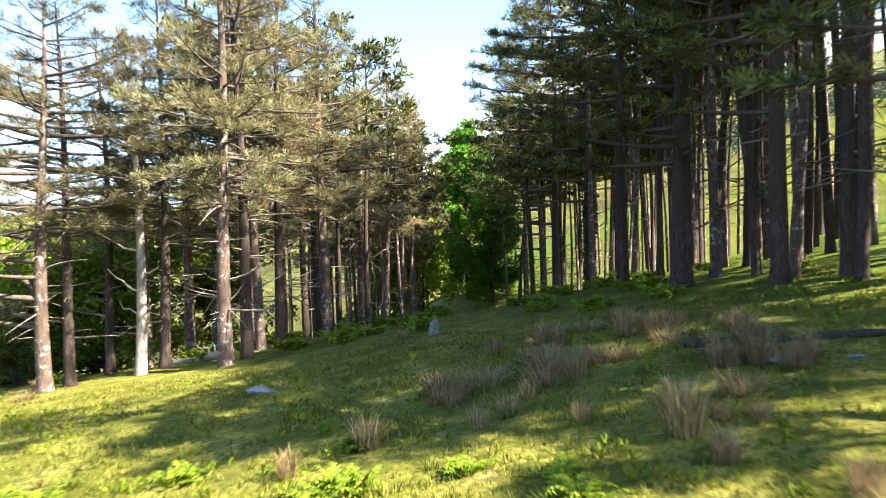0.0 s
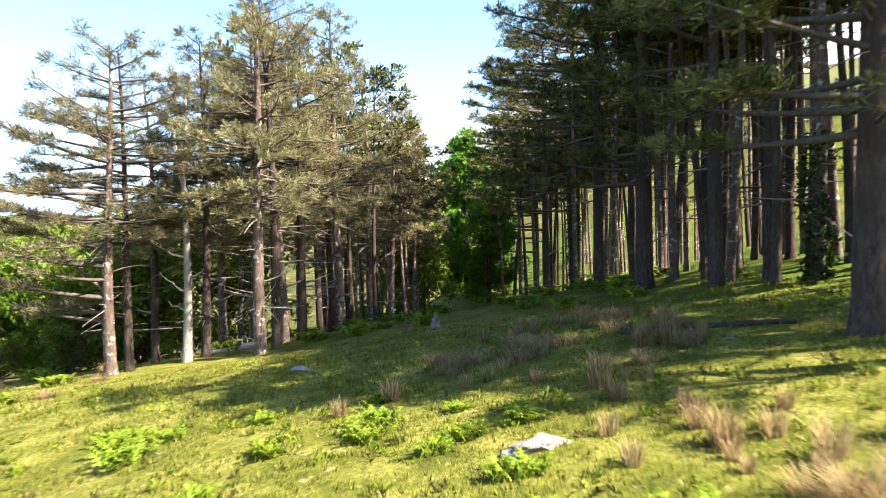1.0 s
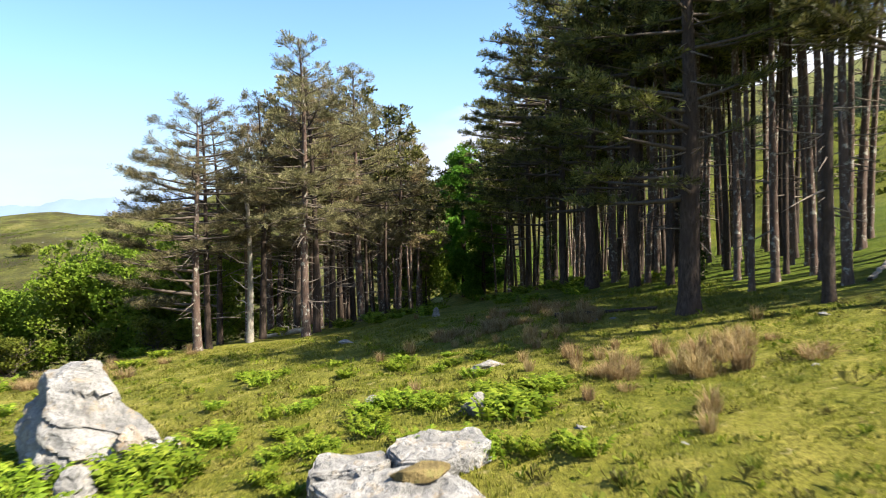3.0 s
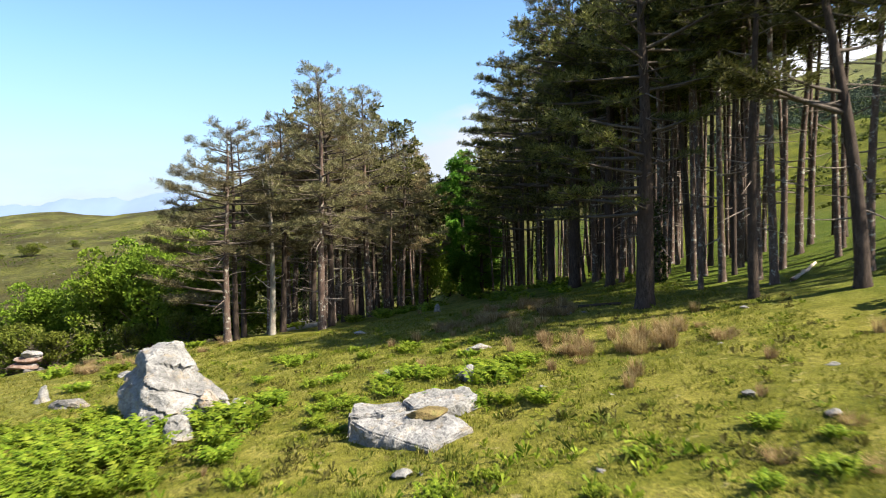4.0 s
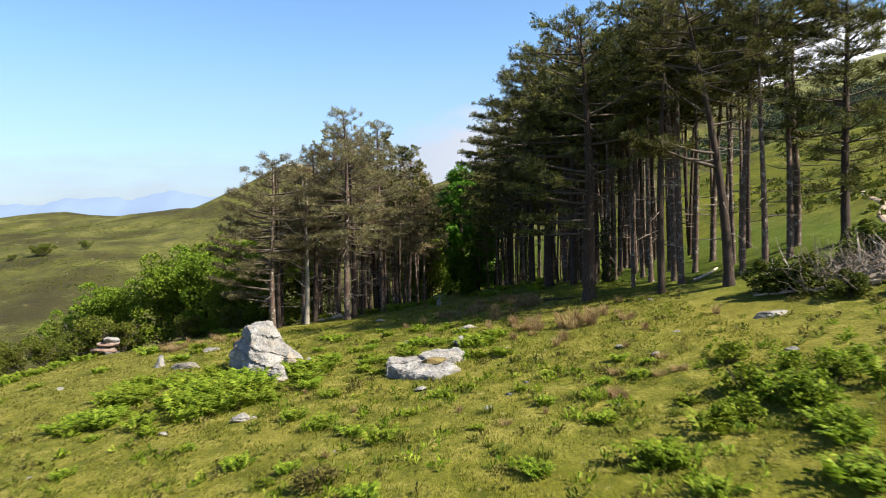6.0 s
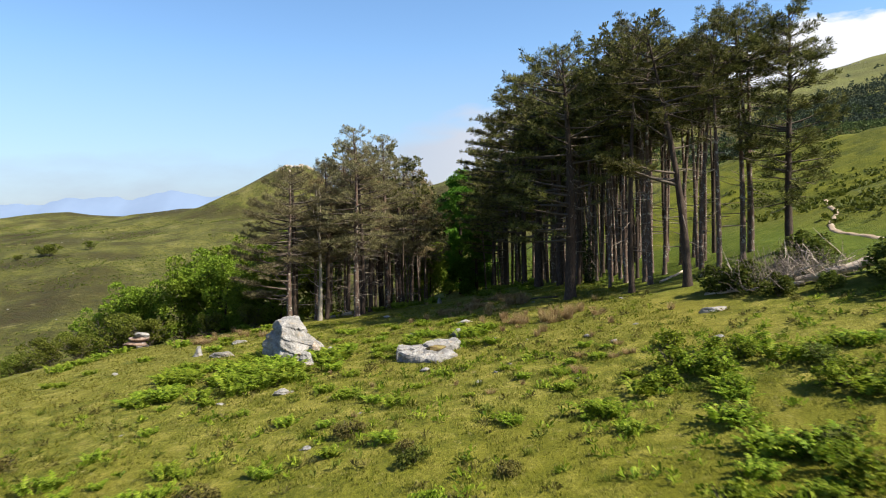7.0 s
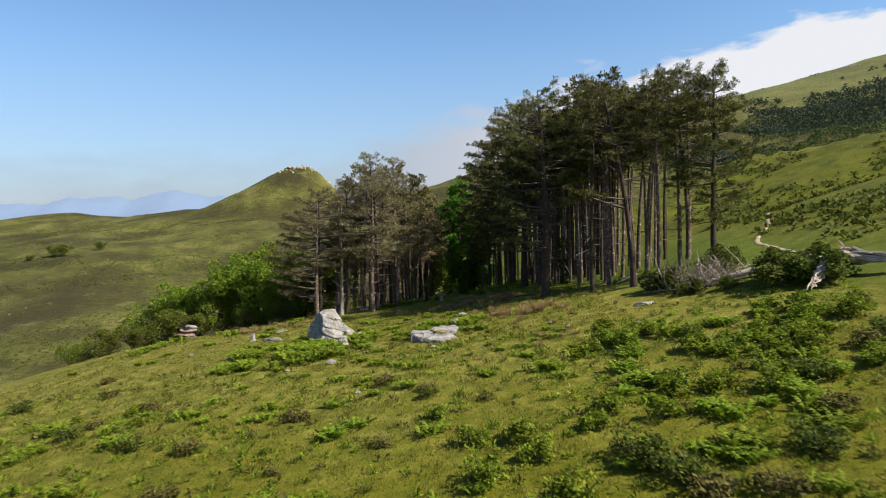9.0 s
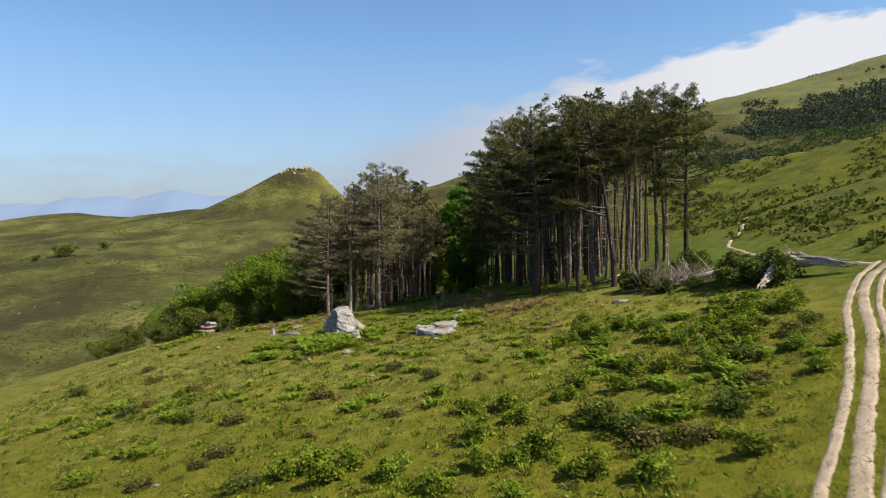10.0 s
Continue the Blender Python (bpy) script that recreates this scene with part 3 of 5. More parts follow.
spread = place(pine(R(41), 14.6, 0.25, 0.36, 4.0, 0.62, 1.0, needle=MAT_NEEDLE_BROWN, bark=MAT_BARK_RED, dead=20, dead_len=1.7, label="spreading thin pine with browned needles and long dead boughs", tuft=0.30, rise=8, dome=0.35, fine=(12, 0.095),
                    low_boughs=((3.6, 185, 4.8, 40, 0.8), (3.4, 200, 5.2, 6, 1.2), (2.4, 170, 4.6, 0, 1.3), (5.6, 180, 5.4, 8, 1.5), (2.8, 150, 4.4, -6, 1.2), (4.8, 210, 4.8, 4, 1.3), (7.4, 175, 4.8, 10, 1.5),
                                (4.2, 240, 3.6, 2, 0.8), (6.6, 195, 5.0, 6, 1.4), (8.4, 165, 4.6, 8, 1.4), (9.4, 190, 4.4, 12, 1.4), (10.6, 180, 4.0, 14, 1.4))), -14.8, 25.0)
slim = [
    place(pine(R(51), 18.0, 0.15, 0.69, 2.9, 0.85, 0.7, needle=MAT_NEEDLE, bark=MAT_BARK, dead=11, dead_len=1.6, label=GREEN, sides=6, twiggy=False, tuft=0.42), 10.4, 32.6),
    place(pine(R(52), 18.4, 0.14, 0.68, 2.9, 0.85, 0.7, needle=MAT_NEEDLE, bark=MAT_BARK_RED, dead=11, dead_len=1.6, label=GREEN, sides=6, twiggy=False, tuft=0.42), 15.1, 33.0),
    place(pine(R(53), 18.0, 0.17, 0.45, 2.8, 0.75, 0.9, needle=MAT_NEEDLE_BROWN, bark=MAT_BARK_RED, dead=18, dead_len=1.4, label=BROWN, sides=6, twiggy=False, tuft=0.40), -10.6, 33.0),
]
# right-hand grove, front rows
for i, (x, y, s) in enumerate([(17.5, 13.5, 1.0), (19.9, 16.4, 1.0), (18.0, 7.1, 0.96), (18.6, 5.5, 1.0), (22.5, 9.4, 0.95), (23.3, 11.3, 1.0), (12.2, 20.6, 1.0), (16.7, 28.2, 1.0),
                               (17.2, 17.8, 1.0), (15.3, 25.0, 1.0), (21.7, 18.6, 0.98), (12.4, 17.6, 1.0), (23.6, 22.0, 0.97), (12.8, 24.5, 1.0), (11.0, 27.5, 1.0), (13.2, 29.5, 1.0), (18.8, 22.5, 1.02), (20.6, 27.5, 1.0)]):
    stand(sparse if x > 17 else inner[i % 3], x, y, i * 77 % 360, s, wide=s * (0.9 + 0.3 * (i * 37 % 10) / 10), tilt=(2.0 * math.sin(i * 2.1), 2.0 * math.cos(i * 1.3)))
place(pine(R(14), 16.4, 0.25, 0.20, 3.7, 0.58, 1.0, needle=MAT_NEEDLE, bark=MAT_BARK, dead=14, dead_len=1.6, bend=0.2, dome=0.5, pad_from=0.15, tuft=0.34, label="pine at the grove's end with thin boughs low on its trunk"), 23.5, 5.9)
stand(edge, 9.4, 27.0, 20, 1.14, "tall dark pine at the glade's edge", wide=1.02)
glade = place(pine(R(13), 21.4, 0.27, 0.54, 4.8, 0.75, 0.75, needle=MAT_NEEDLE, bark=MAT_BARK, dead=20, dead_len=2.0, label="tall dark pine that reaches over the glade with long boughs",
                   low_boughs=[(h, a, ln, -3, 0.8) for h, a, ln in ((5.4, 165, 4.0), (6.6, 200, 4.4), (7.6, 180, 4.8), (8.6, 150, 4.8), (9.4, 215, 5.0), (10.4, 185, 5.6), (11.6, 160, 5.8), (12.8, 195, 5.8), (14.0, 175, 5.8), (15.2, 190, 5.6), (16.6, 165, 5.2))]), 10.6, 21.5)
for x, y, s, t in [(8.8, 33.5, 1.06, 10), (9.2, 43.0, 1.06, -12), (8.6, 52.0, 1.16, 6), (9.4, 64.0, 1.16, 0)]:
    stand(glade, x, y, t, s)
# left-hand grove, front rows
for i, (x, y, s) in enumerate([(-11.85, 28.6, 0.93), (-12.5, 33.3, 0.9), (-9.6, 34.0, 1.0), (-7.8, 32.0, 1.02), (-6.3, 36.5, 1.05), (-11.8, 36.5, 1.0),
                               (-7.4, 40.0, 1.02), (-5.6, 47.0, 1.08), (-4.4, 50.0, 1.12), (-9.0, 44.0, 1.02), (-13.5, 40.0, 1.0), (-13.2, 30.0, 0.86), (-10.0, 30.6, 0.95), (-9.5, 39.8, 1.0)]):
    stand(brown[(i * 2 + 1) % 3], x, y, i * 101 % 360, s, tilt=(1.8 * math.sin(i * 1.7), 1.8 * math.cos(i * 2.3)))
for x, y, s in [(-14.6, 26.3, 0.88), (-15.6, 31.5, 0.9)]:
    stand(brown[1], x, y, x * 40, s)


def snag(rng):
    """A dead pine: pale trunk, bark mostly gone, forked and broken at the top."""
    root = thing("dead_pine", "dead pine with a pale peeling trunk and broken forked top", "tree")
    g = Geo()
    zs = np.linspace(0, 1, 12)
    pts = np.stack([0.25 * np.sin(zs * 3), 0.15 * np.sin(zs * 4 + 1), zs * 14.0 - 0.3], 1)
    tube(g, pts, np.concatenate([[0.30, 0.22], np.linspace(0.20, 0.05, 10)]), 9)
    part("trunk", g, MAT_BARK_PALE, root, smooth=True)
    for h, az, ln, up in [(8.2, 150, 5.0, 70), (9.0, 30, 4.2, 78), (5.0, 185, 2.4, 10), (6.0, 160, 1.8, -5), (3.4, 200, 1.6, 20), (7.0, 10, 1.5, 15), (4.2, 330, 1.2, -8), (2.6, 170, 1.3, -15), (7.8, 215, 2.6, 22), (6.6, 130, 1.4, 0)]:
        b = Geo()
        a = radians(az)
        o = np.array([np.interp(h, pts[:, 2], pts[:, 0]), np.interp(h, pts[:, 2], pts[:, 1]), h])
        q = [o]
        for k in range(6):
            e = radians(up + (8 * k if up < 60 else 3 * k))
            q.append(q[-1] + ln / 6 * np.array([math.cos(a) * math.cos(e), math.sin(a) * math.cos(e), math.sin(e)]) + rng.normal(0, 0.05, 3))
        tube(b, q, np.linspace(0.11 if up > 60 else 0.055, 0.015, 7), 5)
        part("dead_branch", b, MAT_DEADWOOD, root)
    return root


place(snag(R(44)), -12.4, 27.4)


def inside(x, y, poly):
    hit = False
    for (ax, ay), (bx, by) in zip(poly, poly[1:] + poly[:1]):
        if (ay > y) != (by > y) and x < (bx - ax) * (y - ay) / (by - ay) + ax:
            hit = not hit
    return hit


def fill(protos, poly, count, gap, seed, taken):
    rng = R(seed)
    xs, ys = [p[0] for p in poly], [p[1] for p in poly]
    tries = 0
    while count and tries < 6000:
        tries += 1
        x, y = rng.uniform(min(xs), max(xs)), rng.uniform(min(ys), max(ys))
        if inside(x, y, poly) and all((x - a) ** 2 + (y - b) ** 2 > gap * gap for a, b in taken):
            taken.append((x, y))
            stand(protos[count % len(protos)], x, y, rng.uniform(0, 360), rng.uniform(0.86, 1.1), wide=rng.uniform(0.8, 1.25), tilt=rng.normal(0, 1.6, 2))
            count -= 1


TAKEN = [(o.location.x, o.location.y) for o in scene.objects if o.parent is None and o.name.startswith("pine_tree")]
fill(slim[:2], [(9.5, 30), (15, 27), (21, 34), (22, 60), (19, 90), (8, 90), (6, 60)], 62, 1.8, 61, TAKEN)
fill(slim[:2], [(12, 12), (16, 11), (19, 18), (20, 34), (11, 34)], 34, 1.35, 64, TAKEN)
fill(slim[:2], [(19, 11), (22.5, 13), (24.5, 22), (24, 42), (19, 42)], 15, 1.8, 66, TAKEN)
fill(slim[:2], [(13, 34), (23, 34), (26, 58), (22, 88), (13, 80)], 34, 1.8, 67, TAKEN)
fill(slim[:2], [(-5, 50), (-1.8, 52), (-2.5, 86), (-9, 86)], 12, 2.0, 65, TAKEN)
fill(slim[2:] + slim[:1], [(-11, 35), (-7, 35), (-3, 52), (-2, 85), (-13, 85), (-11, 50)], 34, 2.1, 62, TAKEN)


# ---------------------------------------------------------------- broad-leaved trees
def broadleaf(rng, name, height, width, mat, bark, label, leaf=0.26, count=5000, low=0.1, stems=1, group="", lobes=60):
    root = thing(name, label, "tree" if name.endswith("tree") else "bush", group)
    wood, crown = Geo(), Geo()
    tips = []
    for s in range(stems):
        az0 = rng.uniform(0, 6.28)
        off = 0.0 if stems == 1 else 0.25
        b = np.array([off * math.cos(az0), off * math.sin(az0), -0.2])
        h = height * rng.uniform(0.75, 0.92)
        lean = (0.06 if stems == 1 else 0.35) * width
        pts = [b + np.array([math.cos(az0) * lean * k ** 1.5, math.sin(az0) * lean * k ** 1.5, k * h]) + rng.normal(0, 0.04, 3) * k for k in np.linspace(0, 1, 8)]
        pts = np.array(pts)
        tube(wood, pts, (0.022 * height / stems ** 0.5) * (1 - 0.88 * np.linspace(0, 1, 8)), 7)
        for j in range(int(40 / stems ** 0.5)):
            k = rng.uniform(low, 1.0)
            o = np.array([np.interp(k, np.linspace(0, 1, 8), pts[:, i]) for i in range(3)])
            prof = min(1.0, 1.3 * (1 - k) ** 0.6 + 0.1) * (0.75 + 0.25 * min(1.0, k / 0.3)) if stems == 1 else 1 - 0.5 * k
            ln = 0.5 * width * max(0.25, prof) * rng.uniform(0.6, 1.15)
            az = rng.uniform(0, 6.28)
            el = rng.uniform(0.05, 0.7) + 0.5 * k
            e = o + ln * np.array([math.cos(az) * math.cos(el), math.sin(az) * math.cos(el), math.sin(el)])
            mid = (o + e) / 2 + np.array([0, 0, -0.06 * ln])
            tube(wood, [o, mid, e], [0.012 * ln + 0.012, 0.009 * ln + 0.01, 0.008], 4)
            tips += [(e, ln), ((e + mid) / 2, ln), (mid, ln * 0.7)]
    # foliage in rounded lobes about the limbs, thick on top and open below
    pick = rng.permutation(len(tips))[:lobes]
    per = max(12, count // max(1, len(pick)))
    for q in pick:
        p, ln = tips[q]
        r = 0.135 * width * rng.uniform(0.55, 1.25) + 0.12
        d = unit(rng.normal(size=(per, 3)) + np.array([0, 0, 0.55]))
        c = p + d * r * rng.uniform(0.72, 1.06, (per, 1)) * np.array([1, 1, 0.72]) + rng.normal(0, 0.06, (per, 3))
        leaves(crown, rng, c, leaf)
    part("trunk", wood, bark, root, smooth=True)
    part("crown", crown, mat, root)
    return root


beech = broadleaf(R(71), "beech_tree", 25.5, 13.0, MAT_BEECH, MAT_BARK, "bright green beech in fresh leaf between the pine groves", 0.50, 36000, 0.01, lobes=118)
place(beech, 3.4, 92.0)
stand(beech, 0.8, 96.0, 70, 0.78)
stand(beech, 6.0, 86.0, 200, 0.66)
oak = broadleaf(R(72), "oak_tree", 10.5, 9.0, MAT_OAK, MAT_BARK, "young oak in bright spring leaf below the pines", 0.34, 9000, 0.02, 2, "oaks on the slope", 52)
place(oak, -26.0, 40.0)
for x, y, s, t in [(-31.0, 41.0, 0.9, 80), (-21.5, 43.0, 1.05, 150), (-36.0, 40.5, 0.72, 210), (-25.0, 49.0, 1.15, 300), (-19.0, 37.5, 0.75, 30), (-17, 50, 1.0, 60), (-6, 72, 1.3, 120), (-3.5, 76, 1.2, 220), (-38.5, 44.0, 0.8, 50), (-29.0, 45.0, 1.05, 190), (-42.0, 43.0, 0.6, 10), (-23.5, 37.0, 0.6, 111)]:
    stand(oak, x, y, t, s * 1.12)
scrub = broadleaf(R(73), "scrub_bush", 4.6, 5.5, MAT_SCRUB, MAT_TWIG, "dull green bush with grey twigs on the slope", 0.28, 3600, 0.05, 4, "bushes on the slope", 26)
place(scrub, -37.0, 36.5)
for x, y, s, t in [(-41.5, 37.0, 0.8, 90), (-33.0, 35.5, 0.75, 200), (-45.5, 36.0, 0.6, 10), (-20.5, 32.5, 0.6, 140), (-49, 37, 0.7, 300), (-26, 34.5, 0.55, 250), (-43.0, 33.0, 0.75, 40), (-39.0, 32.0, 0.6, 190), (-47.5, 32.5, 0.6, 77)]:
    stand(scrub, x, y, t, s)


def ivy(seed, x, y, radius, height, label):
    """Ivy that sheathes a trunk: a ragged sleeve of small leaves on climbing stems."""
    rng = R(seed)
    root = thing("ivy", label, "ivy")
    root.location = (x, y, zt(x, y))
    stems, leafage = Geo(), Geo()
    for k in range(5):
        a0 = rng.uniform(0, 6.28)
        h = np.linspace(0, height * rng.uniform(0.7, 1.0), 14)
        a = a0 + np.cumsum(rng.normal(0, 0.18, 14))
        tube(stems, np.stack([radius * np.cos(a), radius * np.sin(a), h - 0.1], 1), np.linspace(0.03, 0.01, 14), 4)
    n = 1500
    h = height * rng.beta(1.1, 1.3, n)
    a = rng.uniform(0, 6.28, n)
    r = radius + 0.05 + rng.gamma(2.0, 0.09, n) * (0.5 + 0.5 * np.sin(h * 1.7 + a))
    leaves(leafage, rng, np.stack([r * np.cos(a), r * np.sin(a), h], 1), 0.2)
    part("stem", stems, MAT_TWIG, root)
    part("foliage", leafage, MAT_IVY, root)


ivy(171, 9.2, 43.0, 0.3, 13.0, "dark ivy sheathing a pine trunk")
ivy(172, -11.8, 36.5, 0.24, 9.0, "green ivy climbing a pine trunk")
ivy(173, 12.4, 17.6, 0.24, 5.0, "dark ivy low on a pine trunk")


# ---------------------------------------------------------------- rocks
def boulder_geo(rng, size, taper=0.5, top=(0, 0), ledge=0.05, step=0.3, dip=(0.15, 0.1), noise_amp=0.12, level=4, sink=0.25, flat=None):
    """A weathered stone: a swollen block with bedding ledges, chips and a flat foot. size: half widths and height."""
    bm = bmesh.new()
    bmesh.ops.create_icosphere(bm, subdivisions=level, radius=1.0)
    off = Vector(rng.uniform(-50, 50, 3))
    planes = [Vector(unit(rng.normal(size=3) * np.array([1, 1, 0.6]))) for _ in range(15)]
    lim = [rng.uniform(0.5, 0.86) for _ in planes]
    if flat:
        planes.append(Vector(flat[:3]).normalized())
        lim.append(flat[3])
    for v in bm.verts:
        p = v.co.copy()
        for n, l in zip(planes, lim):       # knock flat faces off the ball
            d = p.dot(n)
            if d > l:
                p -= n * (d - l) * 0.92
        k = max(0.0, (p.z + 0.2) / 1.2)
        s = 1 - taper * k
        p = Vector((p.x * s * size[0] + top[0] * k, p.y * s * size[1] + top[1] * k, p.z * size[2]))
        bed = (p.z + dip[0] * p.x + dip[1] * p.y) / step + 0.35 * noise.noise(p * 0.9 + off)
        saw = bed - math.floor(bed)
        out = Vector((p.x, p.y, 0))
        if out.length > 1e-4:
            p += out.normalized() * ledge * (0.5 - saw if saw < 0.85 else -1.0)
        p += v.normal * noise_amp * (noise.noise(p * 1.4 + off) + 0.5 * noise.noise(p * 3.5 + off) + 0.22 * noise.noise(p * 9 + off))
        p.z = max(p.z, -sink)
        v.co = p
    g = Geo()
    g.add([v.co[:] for v in bm.verts], [[v.index for v in f.verts] for f in bm.faces])
    bm.free()
    return g


def rock(name, label, geo, mat, x, y, turn=0.0, category="rock", group="", size=1.0, lift=0.0):
    ob = new(name, geo.mesh(name, mat))
    ob.matrix_basis = pose(x, y, zt(x, y) + lift, 0, 0, turn)
    ob.scale = (size,) * 3
    return tagged(ob, label, category, group)


def crag_geo(rng, size, profile, lean, level=6):
    """An upright stone: a broad foot that narrows by a profile to a flat crown, with ledges, clefts and knocked-off faces."""
    bm = bmesh.new()
    bmesh.ops.create_icosphere(bm, subdivisions=level, radius=1.0)
    off = Vector(rng.uniform(-50, 50, 3))
    planes = [Vector(unit(rng.normal(size=3) * np.array([1, 1, 0.35]))) for _ in range(12)]
    lim = [rng.uniform(0.70, 0.92) for _ in planes]
    at_h = [p[0] for p in profile]
    wide = [p[1] for p in profile]
    for v in bm.verts:
        p = v.co.copy()
        s = 1 / max(math.sqrt(max(0.0, 1 - p.z * p.z)), 0.42)
        p = Vector((p.x * s, p.y * s, p.z))
        for n, l in zip(planes, lim):
            d = p.dot(n)
            if d > l:
                p -= n * (d - l) * 0.9
        k = max(0.0, min(1.0, (p.z + 0.15) / 1.1))
        f = float(np.interp(k, at_h, wide))
        p = Vector((p.x * f * size[0] + lean[0] * k, p.y * f * size[1] + lean[1] * k, p.z * size[2]))
        bed = (p.z + 0.38 * p.x - 0.1 * p.y) / 0.62 + 0.4 * noise.noise(p * 0.8 + off)
        saw = bed - math.floor(bed)
        out = Vector((p.x, p.y, 0))
        if out.length > 1e-4:
            p += out.normalized() * max(0.0, 0.095 + 0.18 * noise.noise(p * 0.7 - off)) * (0.4 - saw if saw < 0.86 else -1.1)
        p += v.normal * (0.26 * noise.noise(p * 0.9 + off) + 0.09 * noise.noise(p * 3.1 + off) + 0.035 * noise.noise(p * 8 + off))
        p.z = max(p.z, -0.3)
        v.co = p
    g = Geo()
    g.add([v.co[:] for v in bm.verts], [[v.index for v in f.verts] for f in bm.faces])
    bm.free()
    return g


def slab_geo(seed, outline, rise, fall, thick=0.8, rough=0.075):
    """A broken bed of stone: an angular outline whose top tilts by rise along y and fall along x, with chipped edges."""
    c = np.mean(np.array(outline), 0)
    bm = bmesh.new()
    vs = [bm.verts.new((x - c[0], y - c[1], rise * (y - c[1]) + fall * (x - c[0]))) for x, y in outline]
    face = bm.faces.new(vs)
    ext = bmesh.ops.extrude_face_region(bm, geom=[face])
    for e in ext["geom"]:
        if isinstance(e, bmesh.types.BMVert):
            e.co = Vector((e.co.x * 1.04, e.co.y * 1.04, -thick))
    bmesh.ops.recalc_face_normals(bm, faces=bm.faces)
    bmesh.ops.bevel(bm, geom=list(bm.edges), offset=0.045, segments=2, affect="EDGES")
    bmesh.ops.triangulate(bm, faces=bm.faces)
    for k in range(4):
        long_edges = [e for e in bm.edges if e.calc_length() > 0.16]
        if long_edges:
            bmesh.ops.subdivide_edges(bm, edges=long_edges, cuts=1)
            bmesh.ops.triangulate(bm, faces=bm.faces)
    off = Vector((seed * 3.7, 1.0, 2.0))
    bm.normal_update()
    for v in bm.verts:
        p = v.co
        v.co = p + v.normal * rough * (1.3 * noise.noise(p * 1.6 + off) + 0.9 * noise.noise(p * 5 + off) + 0.4 * noise.noise(p * 13 + off))
    g = Geo()
    bm.verts.index_update()
    g.add([v.co[:] for v in bm.verts], [[v.index for v in f.verts] for f in bm.faces])
    bm.free()
    return g, c


def slab(label, seed, outline, lift, rise, fall, mat=None):
    g, c = slab_geo(seed, outline, rise, fall)
    return rock("rock_slab", label, g, mat or MAT_ROCK, c[0], c[1], lift=lift)


rock("boulder", "tall weathered pale limestone boulder with ledges, among bracken",
     crag_geo(R(81), (2.2, 1.6, 2.5), [(0, 1.0), (0.3, 0.96), (0.5, 0.84), (0.75, 0.66), (0.92, 0.55), (1, 0.47)], (-0.3, 0.1)), MAT_ROCK, -9.1, 1.7, 5)
rock("boulder", "low brownish shoulder of limestone beside the tall boulder", boulder_geo(R(82), (0.95, 0.8, 1.05), 0.4, (-0.2, 0), 0.06, 0.3, (0.3, 0), 0.1, 4), MAT_ROCK_TAN, -7.7, 1.0, 60)
rock("boulder", "small cream block of limestone at the foot of the tall boulder", boulder_geo(R(102), (0.55, 0.4, 0.6), 0.3, level=3), MAT_ROCK, -7.0, 1.2, 10)
rock("boulder", "small grey stone at the foot of the tall boulder", boulder_geo(R(83), (0.6, 0.5, 0.8), 0.3, level=4), MAT_ROCK, -7.9, -1.5, 20)
# the split flat outcrop: three beds of stone with open cracks between them
slab("broad front slab of split pale limestone low in the grass", 84, [(-2.5, -3.45), (-1.9, -4.15), (-1.2, -4.55), (-0.35, -5.15), (0.05, -4.7), (0.75, -4.1), (0.15, -3.2), (-0.8, -3.0), (-1.3, -3.2)], 0.30, 0.20, 0.02)
slab("cracked upper slab of pale limestone on the outcrop", 85, [(-2.6, -3.1), (-1.35, -2.9), (-1.0, -2.45), (-1.25, -1.95), (-2.5, -2.2)], 0.52, 0.06, 0.0)
slab("rear slab of pale limestone half hidden by bracken", 86, [(-0.85, -2.75), (-1.15, -2.1), (-1.05, -1.5), (-0.3, -1.15), (0.8, -1.4), (1.0, -2.1), (0.1, -2.85)], 0.42, 0.08, 0.04)
rock("moss_cushion", "dry golden moss cushion on the split slab", boulder_geo(R(87), (0.80, 0.52, 0.17), 0.1, (0, 0), 0.0, 0.3, (0, 0), 0.04, 4, sink=0.08), MAT_MOSS, -0.38, -3.42, 10, "moss", lift=0.44)
rock("boulder", "mottled grey and white stone in the bracken", boulder_geo(R(88), (0.75, 0.45, 0.5), 0.2, level=3), MAT_ROCK, 0.9, 1.1, 25)
rock("rock_slab", "flat white stone beside a grassy hummock", boulder_geo(R(89), (0.75, 0.3, 0.25), 0.1, level=3), MAT_ROCK, 1.3, 5.7, 20)
rock("rock_slab", "long flat white stone beside the fallen branches", boulder_geo(R(90), (1.05, 0.4, 0.32), 0.1, level=3), MAT_ROCK, 14.7, -3.6, 8)
rock("rock_slab", "flat white stone lying in the bracken", boulder_geo(R(91), (0.68, 0.3, 0.24), 0.15, level=3), MAT_ROCK, -7.6, -7.7, 28)
rock("boulder", "squat pale stone like a stump in the grass", boulder_geo(R(92), (0.42, 0.4, 0.75), 0.2, level=3), MAT_ROCK, -17.5, 8.0)
rock("rock_slab", "flat grey stones lying in the grass", boulder_geo(R(93), (1.2, 0.4, 0.3), 0.1, level=3), MAT_ROCK_DULL, -14.9, 5.6, -10)
rock("rock_slab", "flat pale stone on the grassy edge", boulder_geo(R(94), (0.9, 0.35, 0.28), 0.1, level=3), MAT_ROCK, -16.2, 13.2, 5)
